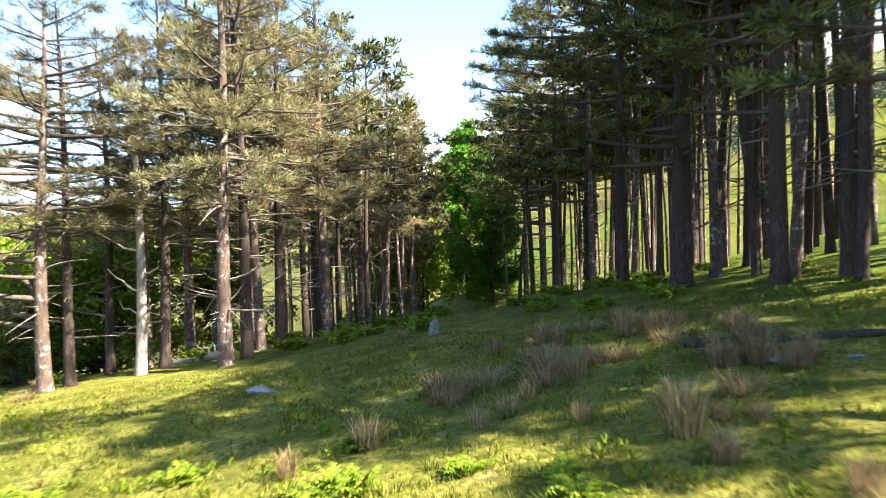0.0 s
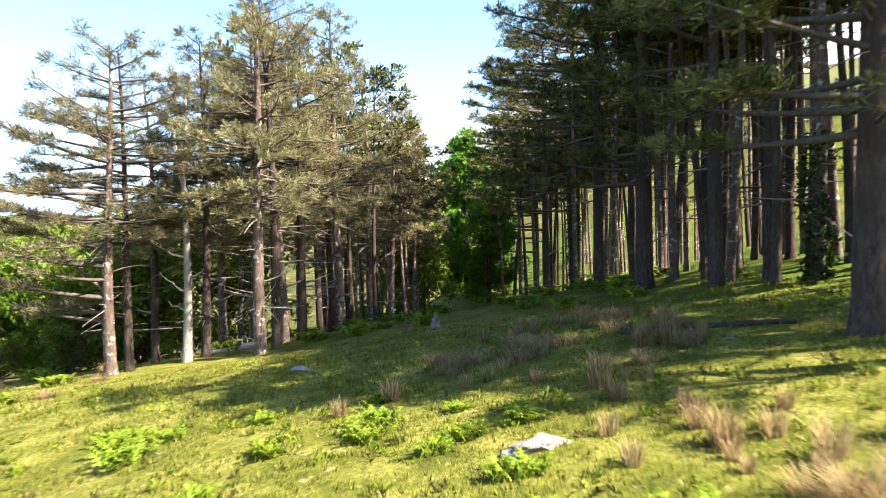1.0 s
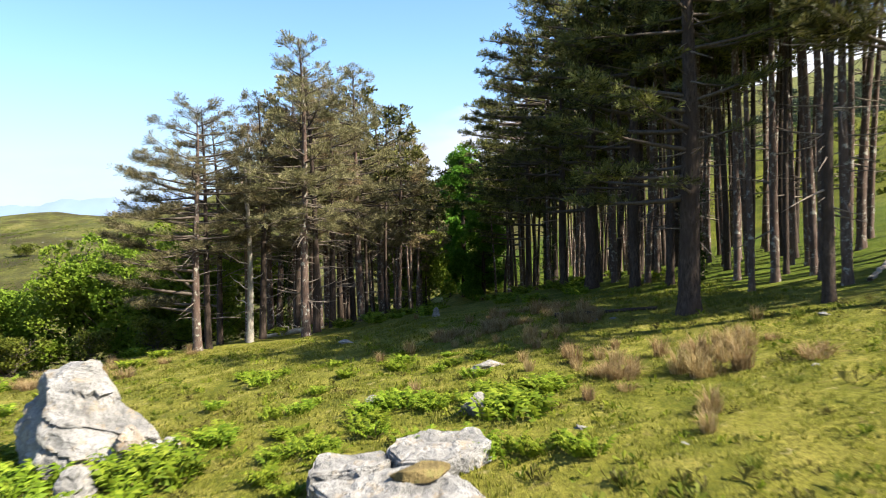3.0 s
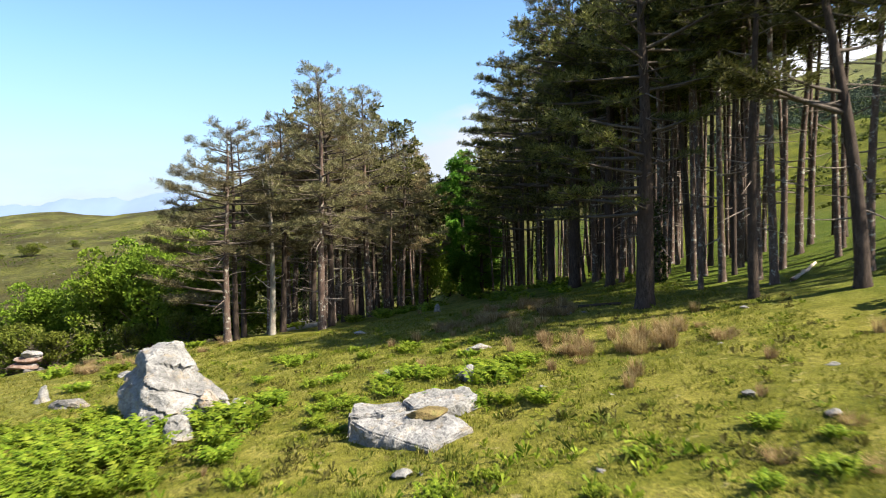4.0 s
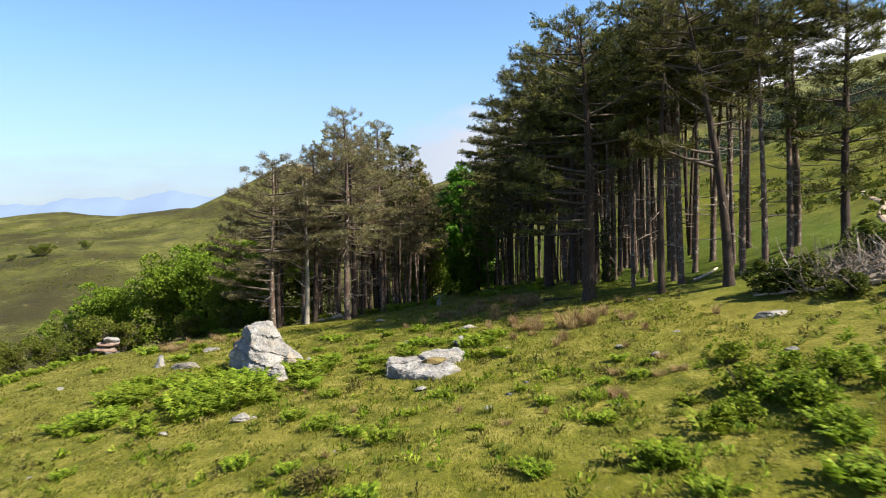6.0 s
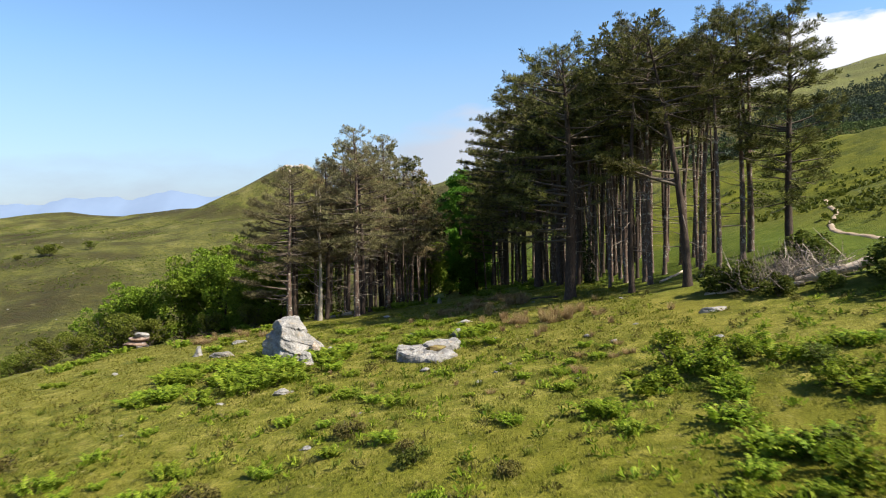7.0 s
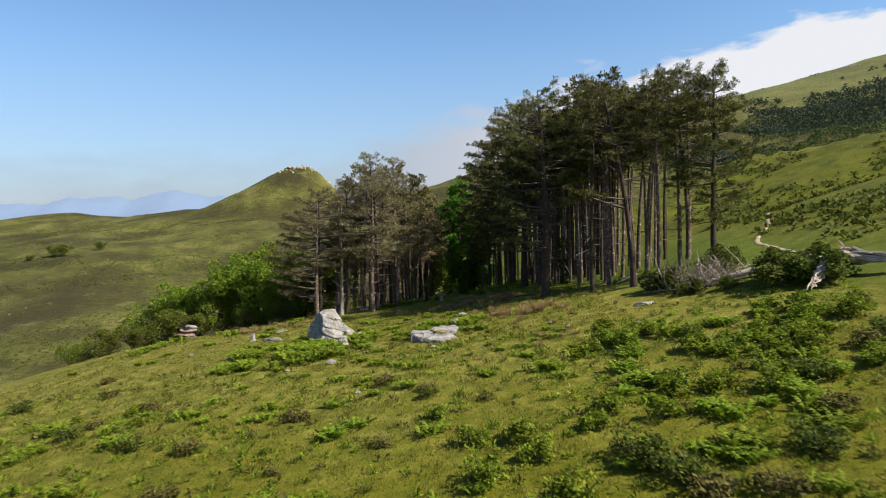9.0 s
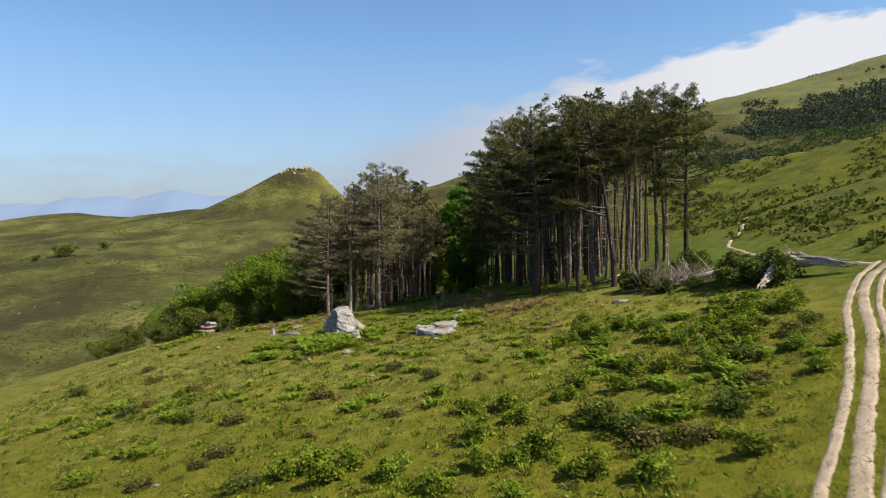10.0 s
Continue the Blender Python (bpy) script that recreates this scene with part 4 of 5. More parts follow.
for dz, sx, mat, sd in [(0.0, 1.5, MAT_ROCK_DULL, 95), (0.5, 1.55, MAT_ROCK_RED, 96), (0.95, 1.25, MAT_ROCK_RED, 97), (1.35, 0.8, MAT_ROCK, 98)]:
    rock("rock_slab", "reddish slab of a heap of layered stones", boulder_geo(R(sd), (sx, 0.9, 0.36), 0.1, (0, 0), 0.04, 0.2, level=3), mat, -31.8 + 0.25 * (sd % 3), 30.2, 30 * (sd % 4), group="heap of layered stones", lift=dz)
rock("boulder", "bluish grey stone standing in the shaded grass", boulder_geo(R(99), (0.3, 0.3, 0.5), 0.3, level=3), MAT_ROCK_DULL, -0.35, 24.0)
pebble = rock("stone", "pale stone lying in the turf", boulder_geo(R(100), (0.26, 0.2, 0.11), 0.1, level=3, noise_amp=0.05, sink=0.05), MAT_ROCK, -4.7, 17.4, 0, "stone", "stones in the turf", 2.0)
flint = rock("stone", "small pale stone lying in the turf", boulder_geo(R(101), (0.2, 0.16, 0.085), 0.1, level=3, noise_amp=0.04, sink=0.05), MAT_ROCK, 2.4, -9.2, 0, "stone", "stones in the turf", 1.3)
for i, (x, y, s) in enumerate([(3.2, -7.8, 1.2), (-0.9, -6.2, 1.6), (-0.5, -6.4, 1.0), (1.5, -10.3, 0.9), (-3.4, -12.7, 0.8), (-10.6, -8.1, 1.1), (-13.3, -29.8, 2.0), (6.0, 12.0, 2.0),
                               (6.8, 11.3, 1.4), (-2.0, 3.2, 1.6), (4.6, -3.0, 1.0), (7.5, -5.0, 1.1), (-3.9, -29.9, 0.9), (10.4, -3.4, 0.9), (9.0, 0.5, 0.9), (-22.0, 5.0, 1.4),
                               (3.0, -1.2, 1.5), (8.4, -7.0, 1.2), (5.6, -12.0, 1.0), (-5.0, -16.0, 1.0), (-14.0, -11.0, 1.0), (12.0, 5.4, 1.0), (-6.0, 9.0, 1.0), (12.6, -9.2, 1.3)]):
    stand(pebble if i % 2 else flint, x, y, i * 67 % 360, s)


# ---------------------------------------------------------------- fallen timber
def limb(geo, rng, start, end, r0, r1, wob=0.08, n=8, sides=7, sag=0.0):
    a, b = np.array(start, float), np.array(end, float)
    s = np.linspace(0, 1, n)
    pts = a + (b - a) * s[:, None] + rng.normal(0, wob, (n, 3)) * np.sin(np.pi * s)[:, None]
    pts[:, 2] += sag * np.sin(np.pi * s)
    tube(geo, pts, r0 + (r1 - r0) * s, sides)
    return pts


def fallen(name, label, x0, y0, x1, y1, r0, r1, mat, seed, stubs=8, stub_len=1.0, roots=0, lift=0.0):
    rng = R(seed)
    root = thing(name, label, "fallen tree")
    root.location = (x0, y0, zt(x0, y0))
    e = np.array([x1 - x0, y1 - y0, zt(x1, y1) - zt(x0, y0)])
    g = Geo()
    pts = limb(g, rng, (0, 0, r0 * 0.75 + lift), e + np.array([0, 0, r1 * 0.9]), r0, r1, 0.05, 12, 10)
    part("trunk", g, mat, root, smooth=True)
    for k in range(stubs):
        b = Geo()
        o = pts[rng.integers(3, 12)]
        az, up = rng.uniform(0, 6.28), rng.uniform(0.2, 1.1)
        ln = stub_len * rng.uniform(0.4, 1.2)
        tip = o + ln * np.array([math.cos(az) * math.cos(up), math.sin(az) * math.cos(up), math.sin(up)])
        q = limb(b, rng, o, tip, 0.06, 0.02, 0.1, 6, 5)
        for j in range(2):
            m = q[rng.integers(2, 5)]
            limb(b, rng, m, m + rng.normal(0, 0.35, 3) * ln + np.array([0, 0, 0.15]), 0.03, 0.008, 0.05, 4, 4)
        part("branch", b, MAT_DEADWOOD, root)
    for k in range(roots):
        b = Geo()
        az = rng.uniform(0, 6.28)
        d = unit(-e) * 0.35
        tip = d * rng.uniform(0.5, 3.0) + np.array([0, 0, r0]) + 0.9 * np.array([math.cos(az) * -unit(e)[1], math.cos(az) * unit(e)[0], max(-0.7, math.sin(az))])
        limb(b, rng, (0, 0, r0), tip, 0.13, 0.03, 0.1, 6, 5)
        part("root", b, MAT_DEADWOOD, root)
    return root


def wrecked_trunk(label, x0, y0, x1, y1, r, strands, seed, lift):
    """A huge dead trunk, split by weather into long twisted strands."""
    rng = R(seed)
    root = thing("fallen_tree", label, "fallen tree")
    root.location = (x0, y0, zt(x0, y0))
    e = np.array([x1 - x0, y1 - y0, zt(x1, y1) - zt(x0, y0)])
    side_ = unit(np.array([-e[1], e[0], 0]))
    for k in range(strands):
        g = Geo()
        a = rng.uniform(0, 6.28)
        s = np.linspace(0, 1, 10)
        twist = a + 1.6 * s
        w = r * rng.uniform(0.4, 0.9) * (1 - 0.6 * s)
        begin, stop = rng.uniform(-0.04, 0.1), rng.uniform(0.65, 1.05)
        q = begin + (stop - begin) * s
        pts = e * q[:, None] + side_ * (np.cos(twist) * w)[:, None] + np.array([0, 0, 1.0]) * (r * 0.95 + lift * (1 - q) + np.sin(twist) * w)[:, None] + rng.normal(0, 0.07, (10, 3))
        tube(g, pts, r * rng.uniform(0.13, 0.30) * (1.05 - 0.85 * s), 5)
        part("strand" if k else "trunk", g, MAT_DEADWOOD, root)
    for k in range(9):
        g = Geo()
        o = e * rng.uniform(-0.05, 0.35) + np.array([0, 0, r + lift])
        d = unit(-e + rng.normal(0, 3.0, 3) + np.array([0, 0, 0.4]))
        limb(g, rng, o, o + d * rng.uniform(0.6, 1.7), 0.10, 0.02, 0.12, 6, 5)
        part("root", g, MAT_DEADWOOD, root)


wrecked_trunk("huge silvery weathered fallen trunk beside the dirt track", 25.9, -8.2, 28.9, -12.6, 0.58, 30, 111, 0.7)
wrecked_trunk("splintered silvery piece of a fallen trunk in the bushes", 24.8, -9.2, 22.4, -11.5, 0.42, 18, 112, 0.6)
fallen("fallen_tree", "silvery fallen pine with bare twisting branches", 23.4, -3.6, 18.4, -1.6, 0.30, 0.14, MAT_DEADWOOD, 113, 14, 2.3, 0, 0.35)
fallen("fallen_tree", "thin bare fallen branches below the bushes", 19.8, -3.0, 15.8, 0.8, 0.12, 0.05, MAT_DEADWOOD, 114, 9, 1.6, 0, 0.2)
fallen("fallen_log", "grey fallen log lying below the pines", -12.2, 30.4, -9.4, 29.6, 0.12, 0.22, MAT_BARK_PALE, 115, 3, 0.9, 0, 0.05)
fallen("fallen_log", "pale dead log leaning in the shade of the grove", 15.8, 9.2, 18.6, 12.4, 0.10, 0.07, MAT_DEADWOOD, 116, 0, 0.6)
fallen("fallen_log", "dark fallen log in the grass at the grove's edge", 5.0, 14.3, 8.8, 12.0, 0.11, 0.07, MAT_BARK, 117, 0, 0.5)


def brushwood(seed, x, y, r, h, label):
    """A heap of fine bare twigs."""
    rng = R(seed)
    g = Geo()
    for k in range(120):
        a, b = rng.uniform(0, 6.28), rng.uniform(0.1, 1.3)
        o = np.array([rng.normal(0, r * 0.4), rng.normal(0, r * 0.3), rng.uniform(0, h * 0.4)])
        ln = rng.uniform(0.5, 1.3) * r * 0.6
        limb(g, rng, o, o + ln * np.array([math.cos(a) * math.cos(b), math.sin(a) * math.cos(b), math.sin(b)]), 0.020, 0.005, 0.10, 5, 3)
    ob = new("brushwood", g.mesh("brushwood", MAT_BRUSH))
    ob.location = (x, y, zt(x, y) - 0.05)
    tagged(ob, label, "brushwood", kind="stuff")


brushwood(121, 18.6, -1.6, 2.8, 2.6, "tangle of grey dead twigs on the fallen pine")
brushwood(122, 21.2, -2.6, 2.6, 2.4, "tangle of grey dead twigs on the fallen pine")
brushwood(123, 20.0, -0.4, 2.8, 2.8, "tangle of grey dead twigs behind the fallen pine")


# ---------------------------------------------------------------- shrubs, bracken, rushes
def shrub_geo(rng, radius, height, leaf, count, lumps=11):
    """Foliage of a low bush: ragged rounded lobes of unequal height, thick on top."""
    g = Geo()
    for k in range(lumps):
        a, d = rng.uniform(0, 6.28), radius * 0.75 * math.sqrt(rng.uniform(0, 1))
        r = radius * rng.uniform(0.22, 0.46)
        hh = height * rng.uniform(0.45, 1.1) * (1 - 0.4 * d / radius)
        n = count // lumps
        p = unit(rng.normal(size=(n, 3)) + np.array([0, 0, 0.35])) * rng.uniform(0.6, 1.1, (n, 1)) * r
        p += np.array([d * math.cos(a), d * math.sin(a), max(0.35 * r, hh - 0.6 * r)])
        p[:, 2] = np.maximum(p[:, 2], 0.02)
        leaves(g, rng, p, leaf, 1.5)
    return g


def shrub(seed, name, label, mat, radius, height, leaf, count, group):
    rng = R(seed)
    root = thing(name, label, "shrub", group)
    st = Geo()
    for k in range(9):
        a = rng.uniform(0, 6.28)
        limb(st, rng, (0, 0, -0.1), (radius * 0.6 * math.cos(a), radius * 0.6 * math.sin(a), height * 0.8), 0.022, 0.006, 0.04, 4, 3)
    part("stem", st, MAT_TWIG, root)
    part("foliage", shrub_geo(rng, radius, height, leaf, count), mat, root)
    return root


def bracken(seed, fronds, radius, height):
    """A clump of bracken: arching fronds, each a midrib with pairs of pinnae."""
    rng = R(seed)
    root = thing("bracken_clump", "clump of fresh green bracken in the grass", "bracken", "bracken on the meadow")
    g = Geo()
    for k in range(fronds):
        a = rng.uniform(0, 6.28)
        d = radius * math.sqrt(rng.uniform(0, 1))
        b = rng.uniform(0, 6.28)
        o = np.array([d * math.cos(b), d * math.sin(b), 0.0])
        ln, ht = rng.uniform(0.4, 0.75), height * rng.uniform(0.7, 1.15)
        s = np.linspace(0, 1, 8)
        way, across = np.array([math.cos(a), math.sin(a), 0]), np.array([-math.sin(a), math.cos(a), 0])
        rib = o + way * (ln * s ** 1.3)[:, None] + np.array([0, 0, 1.0]) * (ht * np.sin(s * 1.9))[:, None]
        v, f = [], []
        for i in range(1, 8):
            w = 0.28 * ln * math.sin(math.pi * (0.12 + 0.86 * s[i])) + 0.02
            droop = np.array([0, 0, -0.22 * w])
            for sg in (-1, 1):
                n0 = len(v)
                v += [rib[i], rib[i] + sg * across * w + way * 0.25 * w + droop, rib[i - 1]]
                f.append((n0, n0 + 1, n0 + 2))
        g.add(v, f)
    part("frond", g, MAT_BRACKEN, root)["kind"] = "stuff"
    return root


def rush(seed, blades, radius, height, mat, name, label, group):
    rng = R(seed)
    g = Geo()
    n = blades
    a, d = rng.uniform(0, 6.28, n), radius * 0.45 * np.sqrt(rng.uniform(0, 1, n))
    o = np.stack([d * np.cos(a), d * np.sin(a), np.zeros(n) - 0.03], 1)
    h = height * rng.uniform(0.5, 1.15, n)
    b = a + rng.normal(0, 0.7, n)
    outw = radius * rng.uniform(0.2, 1.1, n)
    mid = o + np.stack([np.cos(b) * outw * 0.35, np.sin(b) * outw * 0.35, h * 0.68], 1)
    tip = o + np.stack([np.cos(b) * outw, np.sin(b) * outw, h], 1)
    w = np.stack([-np.sin(b), np.cos(b), np.zeros(n)], 1) * 0.011
    v = np.stack([o - w, o + w, mid + w * 0.8, mid - w * 0.8, tip], 1)
    i = np.arange(n)[:, None] * 5
    f = np.concatenate([i + [[0, 1, 2]], i + [[0, 2, 3]], i + [[3, 2, 4]]])
    g.add(v.reshape(-1, 3), f)
    ob = new(name, g.mesh(name, mat))
    return tagged(ob, label, "grass tussock", group)


BUSHY = "low leafy green bush on the meadow"
green_shrub = [place(shrub(131, "meadow_shrub", BUSHY, MAT_BRACKEN, 1.0, 1.0, 0.16, 1000, "low bushes on the meadow"), 16.7, -20.0),
               place(shrub(132, "meadow_shrub", BUSHY, MAT_BRACKEN, 0.9, 0.85, 0.15, 900, "low bushes on the meadow"), 13.0, -18.0)]
dark_shrub = [place(shrub(133, "gorse_bush", "dark green spiny gorse bush on the meadow", MAT_GORSE, 1.0, 0.95, 0.15, 950, "gorse on the meadow"), 12.0, -31.6),
              place(shrub(134, "heath_bush", "brownish heath bush with dry twigs", MAT_HEATH, 1.0, 0.75, 0.16, 800, "heath on the meadow"), 8.0, -33.2)]
for i, (x, y, s) in enumerate([(9.8, -13.9, 0.8), (10.1, -16.8, 0.8), (13.8, -19.8, 0.7), (16.2, -17.9, 1.0), (14.7, -19.1, 0.9), (18.6, -24.1, 0.8), (19.8, -25.5, 0.7), (17.2, -28.9, 0.9),
                               (13.4, -25.9, 0.8), (11.6, -24.4, 1.0), (9.8, -24.2, 0.9), (8.6, -26.7, 0.9), (6.6, -25.1, 0.9), (5.8, -26.7, 0.8), (3.1, -26.5, 0.9), (1.0, -26.1, 0.9),
                               (1.1, -30.0, 1.0), (3.3, -28.6, 0.9), (4.0, -32.5, 1.1), (1.2, -33.4, 1.0), (2.6, -33.1, 0.8), (-0.4, -22.2, 0.7), (-2.2, -32.9, 0.9), (-0.6, -34.8, 0.9)]):
    stand(green_shrub[i % 2], x, y, i * 83 % 360, s)
for i, (x, y, s) in enumerate([(18.2, -19.2, 1.1), (17.4, -21.4, 1.0), (15.6, -21.2, 1.0), (14.4, -22.4, 0.8), (10.3, -9.5, 0.9), (9.3, -13.0, 1.0), (8.2, -14.9, 0.9), (10.4, -14.7, 1.0), (12.2, -12.6, 0.9),
                               (11.4, -11.0, 0.7), (19.4, -16.4, 1.1), (20.4, -14.4, 1.2), (19.0, -13.2, 1.0), (21.6, -17.6, 1.0), (-4.4, -30.8, 1.0), (-6.1, -30.6, 1.1), (-5.2, -32.4, 1.0), (-7.4, -31.2, 0.9),
                               (5.2, -35.2, 1.0), (7.4, -36.4, 1.0), (2.2, -36.8, 0.9), (-3.0, -36.5, 0.9), (11.0, -36.0, 0.9), (-9.0, -36, 0.9)]):
    stand(green_shrub[(i + 1) % 2], x, y, i * 59 % 360, s)
for i, (x, y, s) in enumerate([(6.6, -30.3, 1.1), (9.8, -33.7, 0.9), (7.4, -31.8, 1.0), (-7.6, -19.6, 0.8), (-15.5, -20.4, 0.8), (-12.0, -22.1, 0.8), (-20.5, -17.0, 0.8), (-11.2, -27.4, 0.8), (-28.5, -8.1, 0.9),
                               (-3.5, -15.2, 0.7), (10.2, -22.4, 0.8), (19.5, -22.4, 0.9), (21.0, -21.0, 0.8), (14.2, -28.6, 0.9), (15.6, -25.2, 0.8), (-22.4, -8.2, 0.7), (-8.8, -31.7, 0.8), (1.8, -20.6, 0.5),
                               (-1.0, -18.8, 0.6), (-17.5, -13.5, 0.7), (22.8, -16.0, 0.9), (-25.4, -3.0, 0.7), (9.0, -19.2, 0.6), (-2.8, -24.6, 0.6)]):
    stand(dark_shrub[i % 2], x, y, i * 97 % 360, s)
# thick evergreen bushes grown through the fallen timber
thicket = place(shrub(135, "evergreen_bush", "dense dark evergreen bush around the fallen timber", MAT_GORSE, 2.0, 2.3, 0.26, 2400, "evergreen bushes by the fallen timber"), 24.6, -9.4)
for x, y, s, t in [(22.6, -7.8, 1.0, 50), (23.6, -6.0, 0.95, 120), (17.4, -0.2, 0.8, 260), (18.3, -3.2, 0.55, 20), (16.6, 0.6, 0.7, 70), (20.3, -4.6, 0.42, 200), (21.8, 0.6, 0.9, 10), (26.0, -5.4, 0.8, 330), (23.0, 2.0, 0.8, 90)]:
    stand(thicket, x, y, t, s)

fern = [place(bracken(141, 34, 0.6, 0.42), -8.4, -3.0), place(bracken(142, 26, 0.45, 0.38), -11.4, -4.0), place(bracken(143, 44, 0.8, 0.48), 1.7, 0.3)]


LANE = [(-10.0, -76.0), (-4.6, -67.0), (-0.2, -58.8), (3.9, -51.6), (8.6, -45.2), (12.5, -39.5), (15.1, -35.7), (18.0, -31.4), (21.5, -25.8), (24.2, -20.8), (26.6, -17.0), (28.8, -14.2), (31.6, -12.4)]


def off_lane(x, y):
    """True away from the dirt track."""
    return y > -8 or abs(x - float(np.interp(y, [p[1] for p in LANE], [p[0] for p in LANE])) - 0.5) > 2.8


def strew(protos, seed, count, x0, x1, y0, y1, lo, hi, keep=lambda x, y: True, sink=0.0):
    rng = R(seed)
    while count:
        x, y = rng.uniform(x0, x1), rng.uniform(y0, y1)
        if keep(x, y) and off_lane(x, y):
            stand(protos[count % len(protos)], x, y, rng.uniform(0, 360), rng.uniform(lo, hi), sink=sink)
            count -= 1


def clear(x, y):
    return math.hypot(x + 8.9, (y - 2.0) * 1.3) > 2.5 and math.hypot(x + 0.8, (y + 3.3) * 1.15) > 2.0 and math.hypot(x + 8.2, y + 1.3) > 1.1


strew([green_shrub[0], green_shrub[1], green_shrub[0], dark_shrub[0]], 150, 9, 12.0, 22.5, -30.0, -12.0, 0.6, 1.15)
strew([green_shrub[1], dark_shrub[1]], 149, 14, -26.0, 0.0, -34.0, -12.0, 0.35, 0.7)
strew(fern, 151, 66, -16.5, -5.6, -7.0, 2.6, 0.8, 1.25, lambda x, y: clear(x, y) and noise.noise(Vector((x * 0.35, y * 0.35, 4))) > -0.22)
strew(fern, 152, 34, -4.2, 3.0, -2.6, 3.0, 0.45, 0.85, clear)
strew(fern, 153, 22, -8.0, 2.0, 3.0, 11.0, 0.4, 0.65, clear)
strew(fern, 154, 40, -14.0, 8.0, -20.0, -5.0, 0.4, 0.8, clear)
strew(fern, 155, 46, 5.0, 21.0, -34.0, -14.0, 0.7, 1.2)
strew(fern, 156, 40, -30.0, 2.0, -38.0, -14.0, 0.5, 1.0)
strew(fern, 159, 60, -26.0, 24.0, -74.0, -38.0, 0.6, 1.1)
strew(fern, 157, 36, -12.0, 14.0, 24.0, 42.0, 0.7, 1.2)
strew(fern, 158, 24, -34.0, -16.0, 2.0, 30.0, 0.6, 1.1)



def undergrowth(label, mat, seed, count, x0, x1, y0, y1, size):
    """Small plants too many to count, in one mesh: low rosettes of leaves set on the ground."""
    rng = R(seed)
    g = Geo()
    cs = []
    while len(cs) < count:
        x, y = rng.uniform(x0, x1), rng.uniform(y0, y1)
        if clear(x, y) and off_lane(x, y) and noise.noise(Vector((x * 0.22, y * 0.22, seed))) + rng.normal(0, 0.25) > 0:
            for k in range(rng.integers(2, 6)):
                a, b = x + rng.normal(0, size * 0.7), y + rng.normal(0, size * 0.7)
                cs.append((a, b, rng.uniform(0, size * 0.35)))
    cs = np.array(cs)
    cs[:, 2] += terrain(cs[:, 0], cs[:, 1])
    tufts(g, rng, cs, np.tile([0, 0, 1.0], (len(cs), 1)), size, 6, 0.30, 1.2)
    tagged(new("undergrowth", g.mesh("undergrowth", mat)), label, "undergrowth", kind="stuff")


undergrowth("sprigs of green bracken in the turf", MAT_BRACKEN, 171, 3400, -34, 6, -74, -6, 0.24)
undergrowth("sprigs of green bracken among the bushes", MAT_BRACKEN, 172, 1500, 4, 25, -74, -6, 0.24)
undergrowth("dull low scrub in the turf", MAT_SCRUB, 173, 1800, -34, 22, -74, -4, 0.22)
undergrowth("brown heath sprigs in the turf", MAT_HEATH, 174, 1500, -34, 20, -46, 0, 0.22)
undergrowth("small green plants in the grazed turf", MAT_BRACKEN, 175, 1300, -16, 14, -8, 20, 0.16)
undergrowth("small brownish plants in the grazed turf", MAT_HEATH, 176, 600, -14, 14, -8, 12, 0.13)
tussock = place(rush(145, 46, 0.26, 0.22, MAT_SCRUB, "grass_tussock", "dull tuft of coarse grass in the turf", "grass tussocks"), 4.4, -17.0)
strew([tussock], 174, 130, -24.0, 22.0, -36.0, -4.0, 0.7, 1.7, clear)
strew([tussock], 177, 60, -24.0, 22.0, -72.0, -36.0, 0.7, 1.7, clear)
strew([tussock], 175, 50, -12.0, 13.0, -4.0, 12.0, 0.6, 1.3, clear)

DRY = "tussock of dry brown rushes in the grass"
dry = [place(rush(161, 130, 0.5, 0.75, MAT_RUSH, "rush_tussock", DRY, "rush tussocks"), 6.3, 2.2), place(rush(162, 90, 0.42, 0.6, MAT_RUSH, "rush_tussock", DRY, "rush tussocks"), 5.1, 4.0),
       place(rush(163, 170, 0.9, 0.5, MAT_RUSH, "rush_tussock", DRY, "rush tussocks"), 2.2, 14.2)]
for i, (x, y, s) in enumerate([(7.0, 2.6, 1.2), (4.0, 5.9, 0.8), (4.4, 2.4, 0.7), (3.3, 8.1, 0.8), (-0.8, 3.6, 0.6), (2.6, 4.6, 0.7), (7.7, 1.5, 1.0), (2.6, 6.0, 0.7), (-1.3, 10.8, 0.8), (-2.4, 9.9, 0.7),
                               (5.7, -1.5, 0.8), (13.1, -1.2, 0.9), (9.4, -2.1, 0.6), (5.2, -2.6, 0.8), (8.3, 3.4, 0.9), (4.2, 6.8, 0.8), (3.2, 9.2, 1.0), (-1.6, 24.5, 0.6), (6.6, 1.6, 1.0), (9.2, 5.0, 0.8)]):
    stand(dry[i % 2], x, y, i * 71 % 360, s)
strew(dry[2:] + dry[:2], 164, 60, -0.5, 7.5, 9.0, 21.0, 0.45, 0.95, lambda x, y: (x - 3.4) ** 2 / 16 + (y - 14.5) ** 2 / 36 < 1)
strew(dry, 165, 24, 3.0, 10.5, 0.5, 7.0, 0.45, 0.9)
strew(dry[1:], 166, 26, -24.0, -14.0, 16.0, 27.0, 0.6, 1.0)
strew(dry[1:], 167, 14, -8.0, 10.0, -14.0, 0.0, 0.35, 0.6, clear)


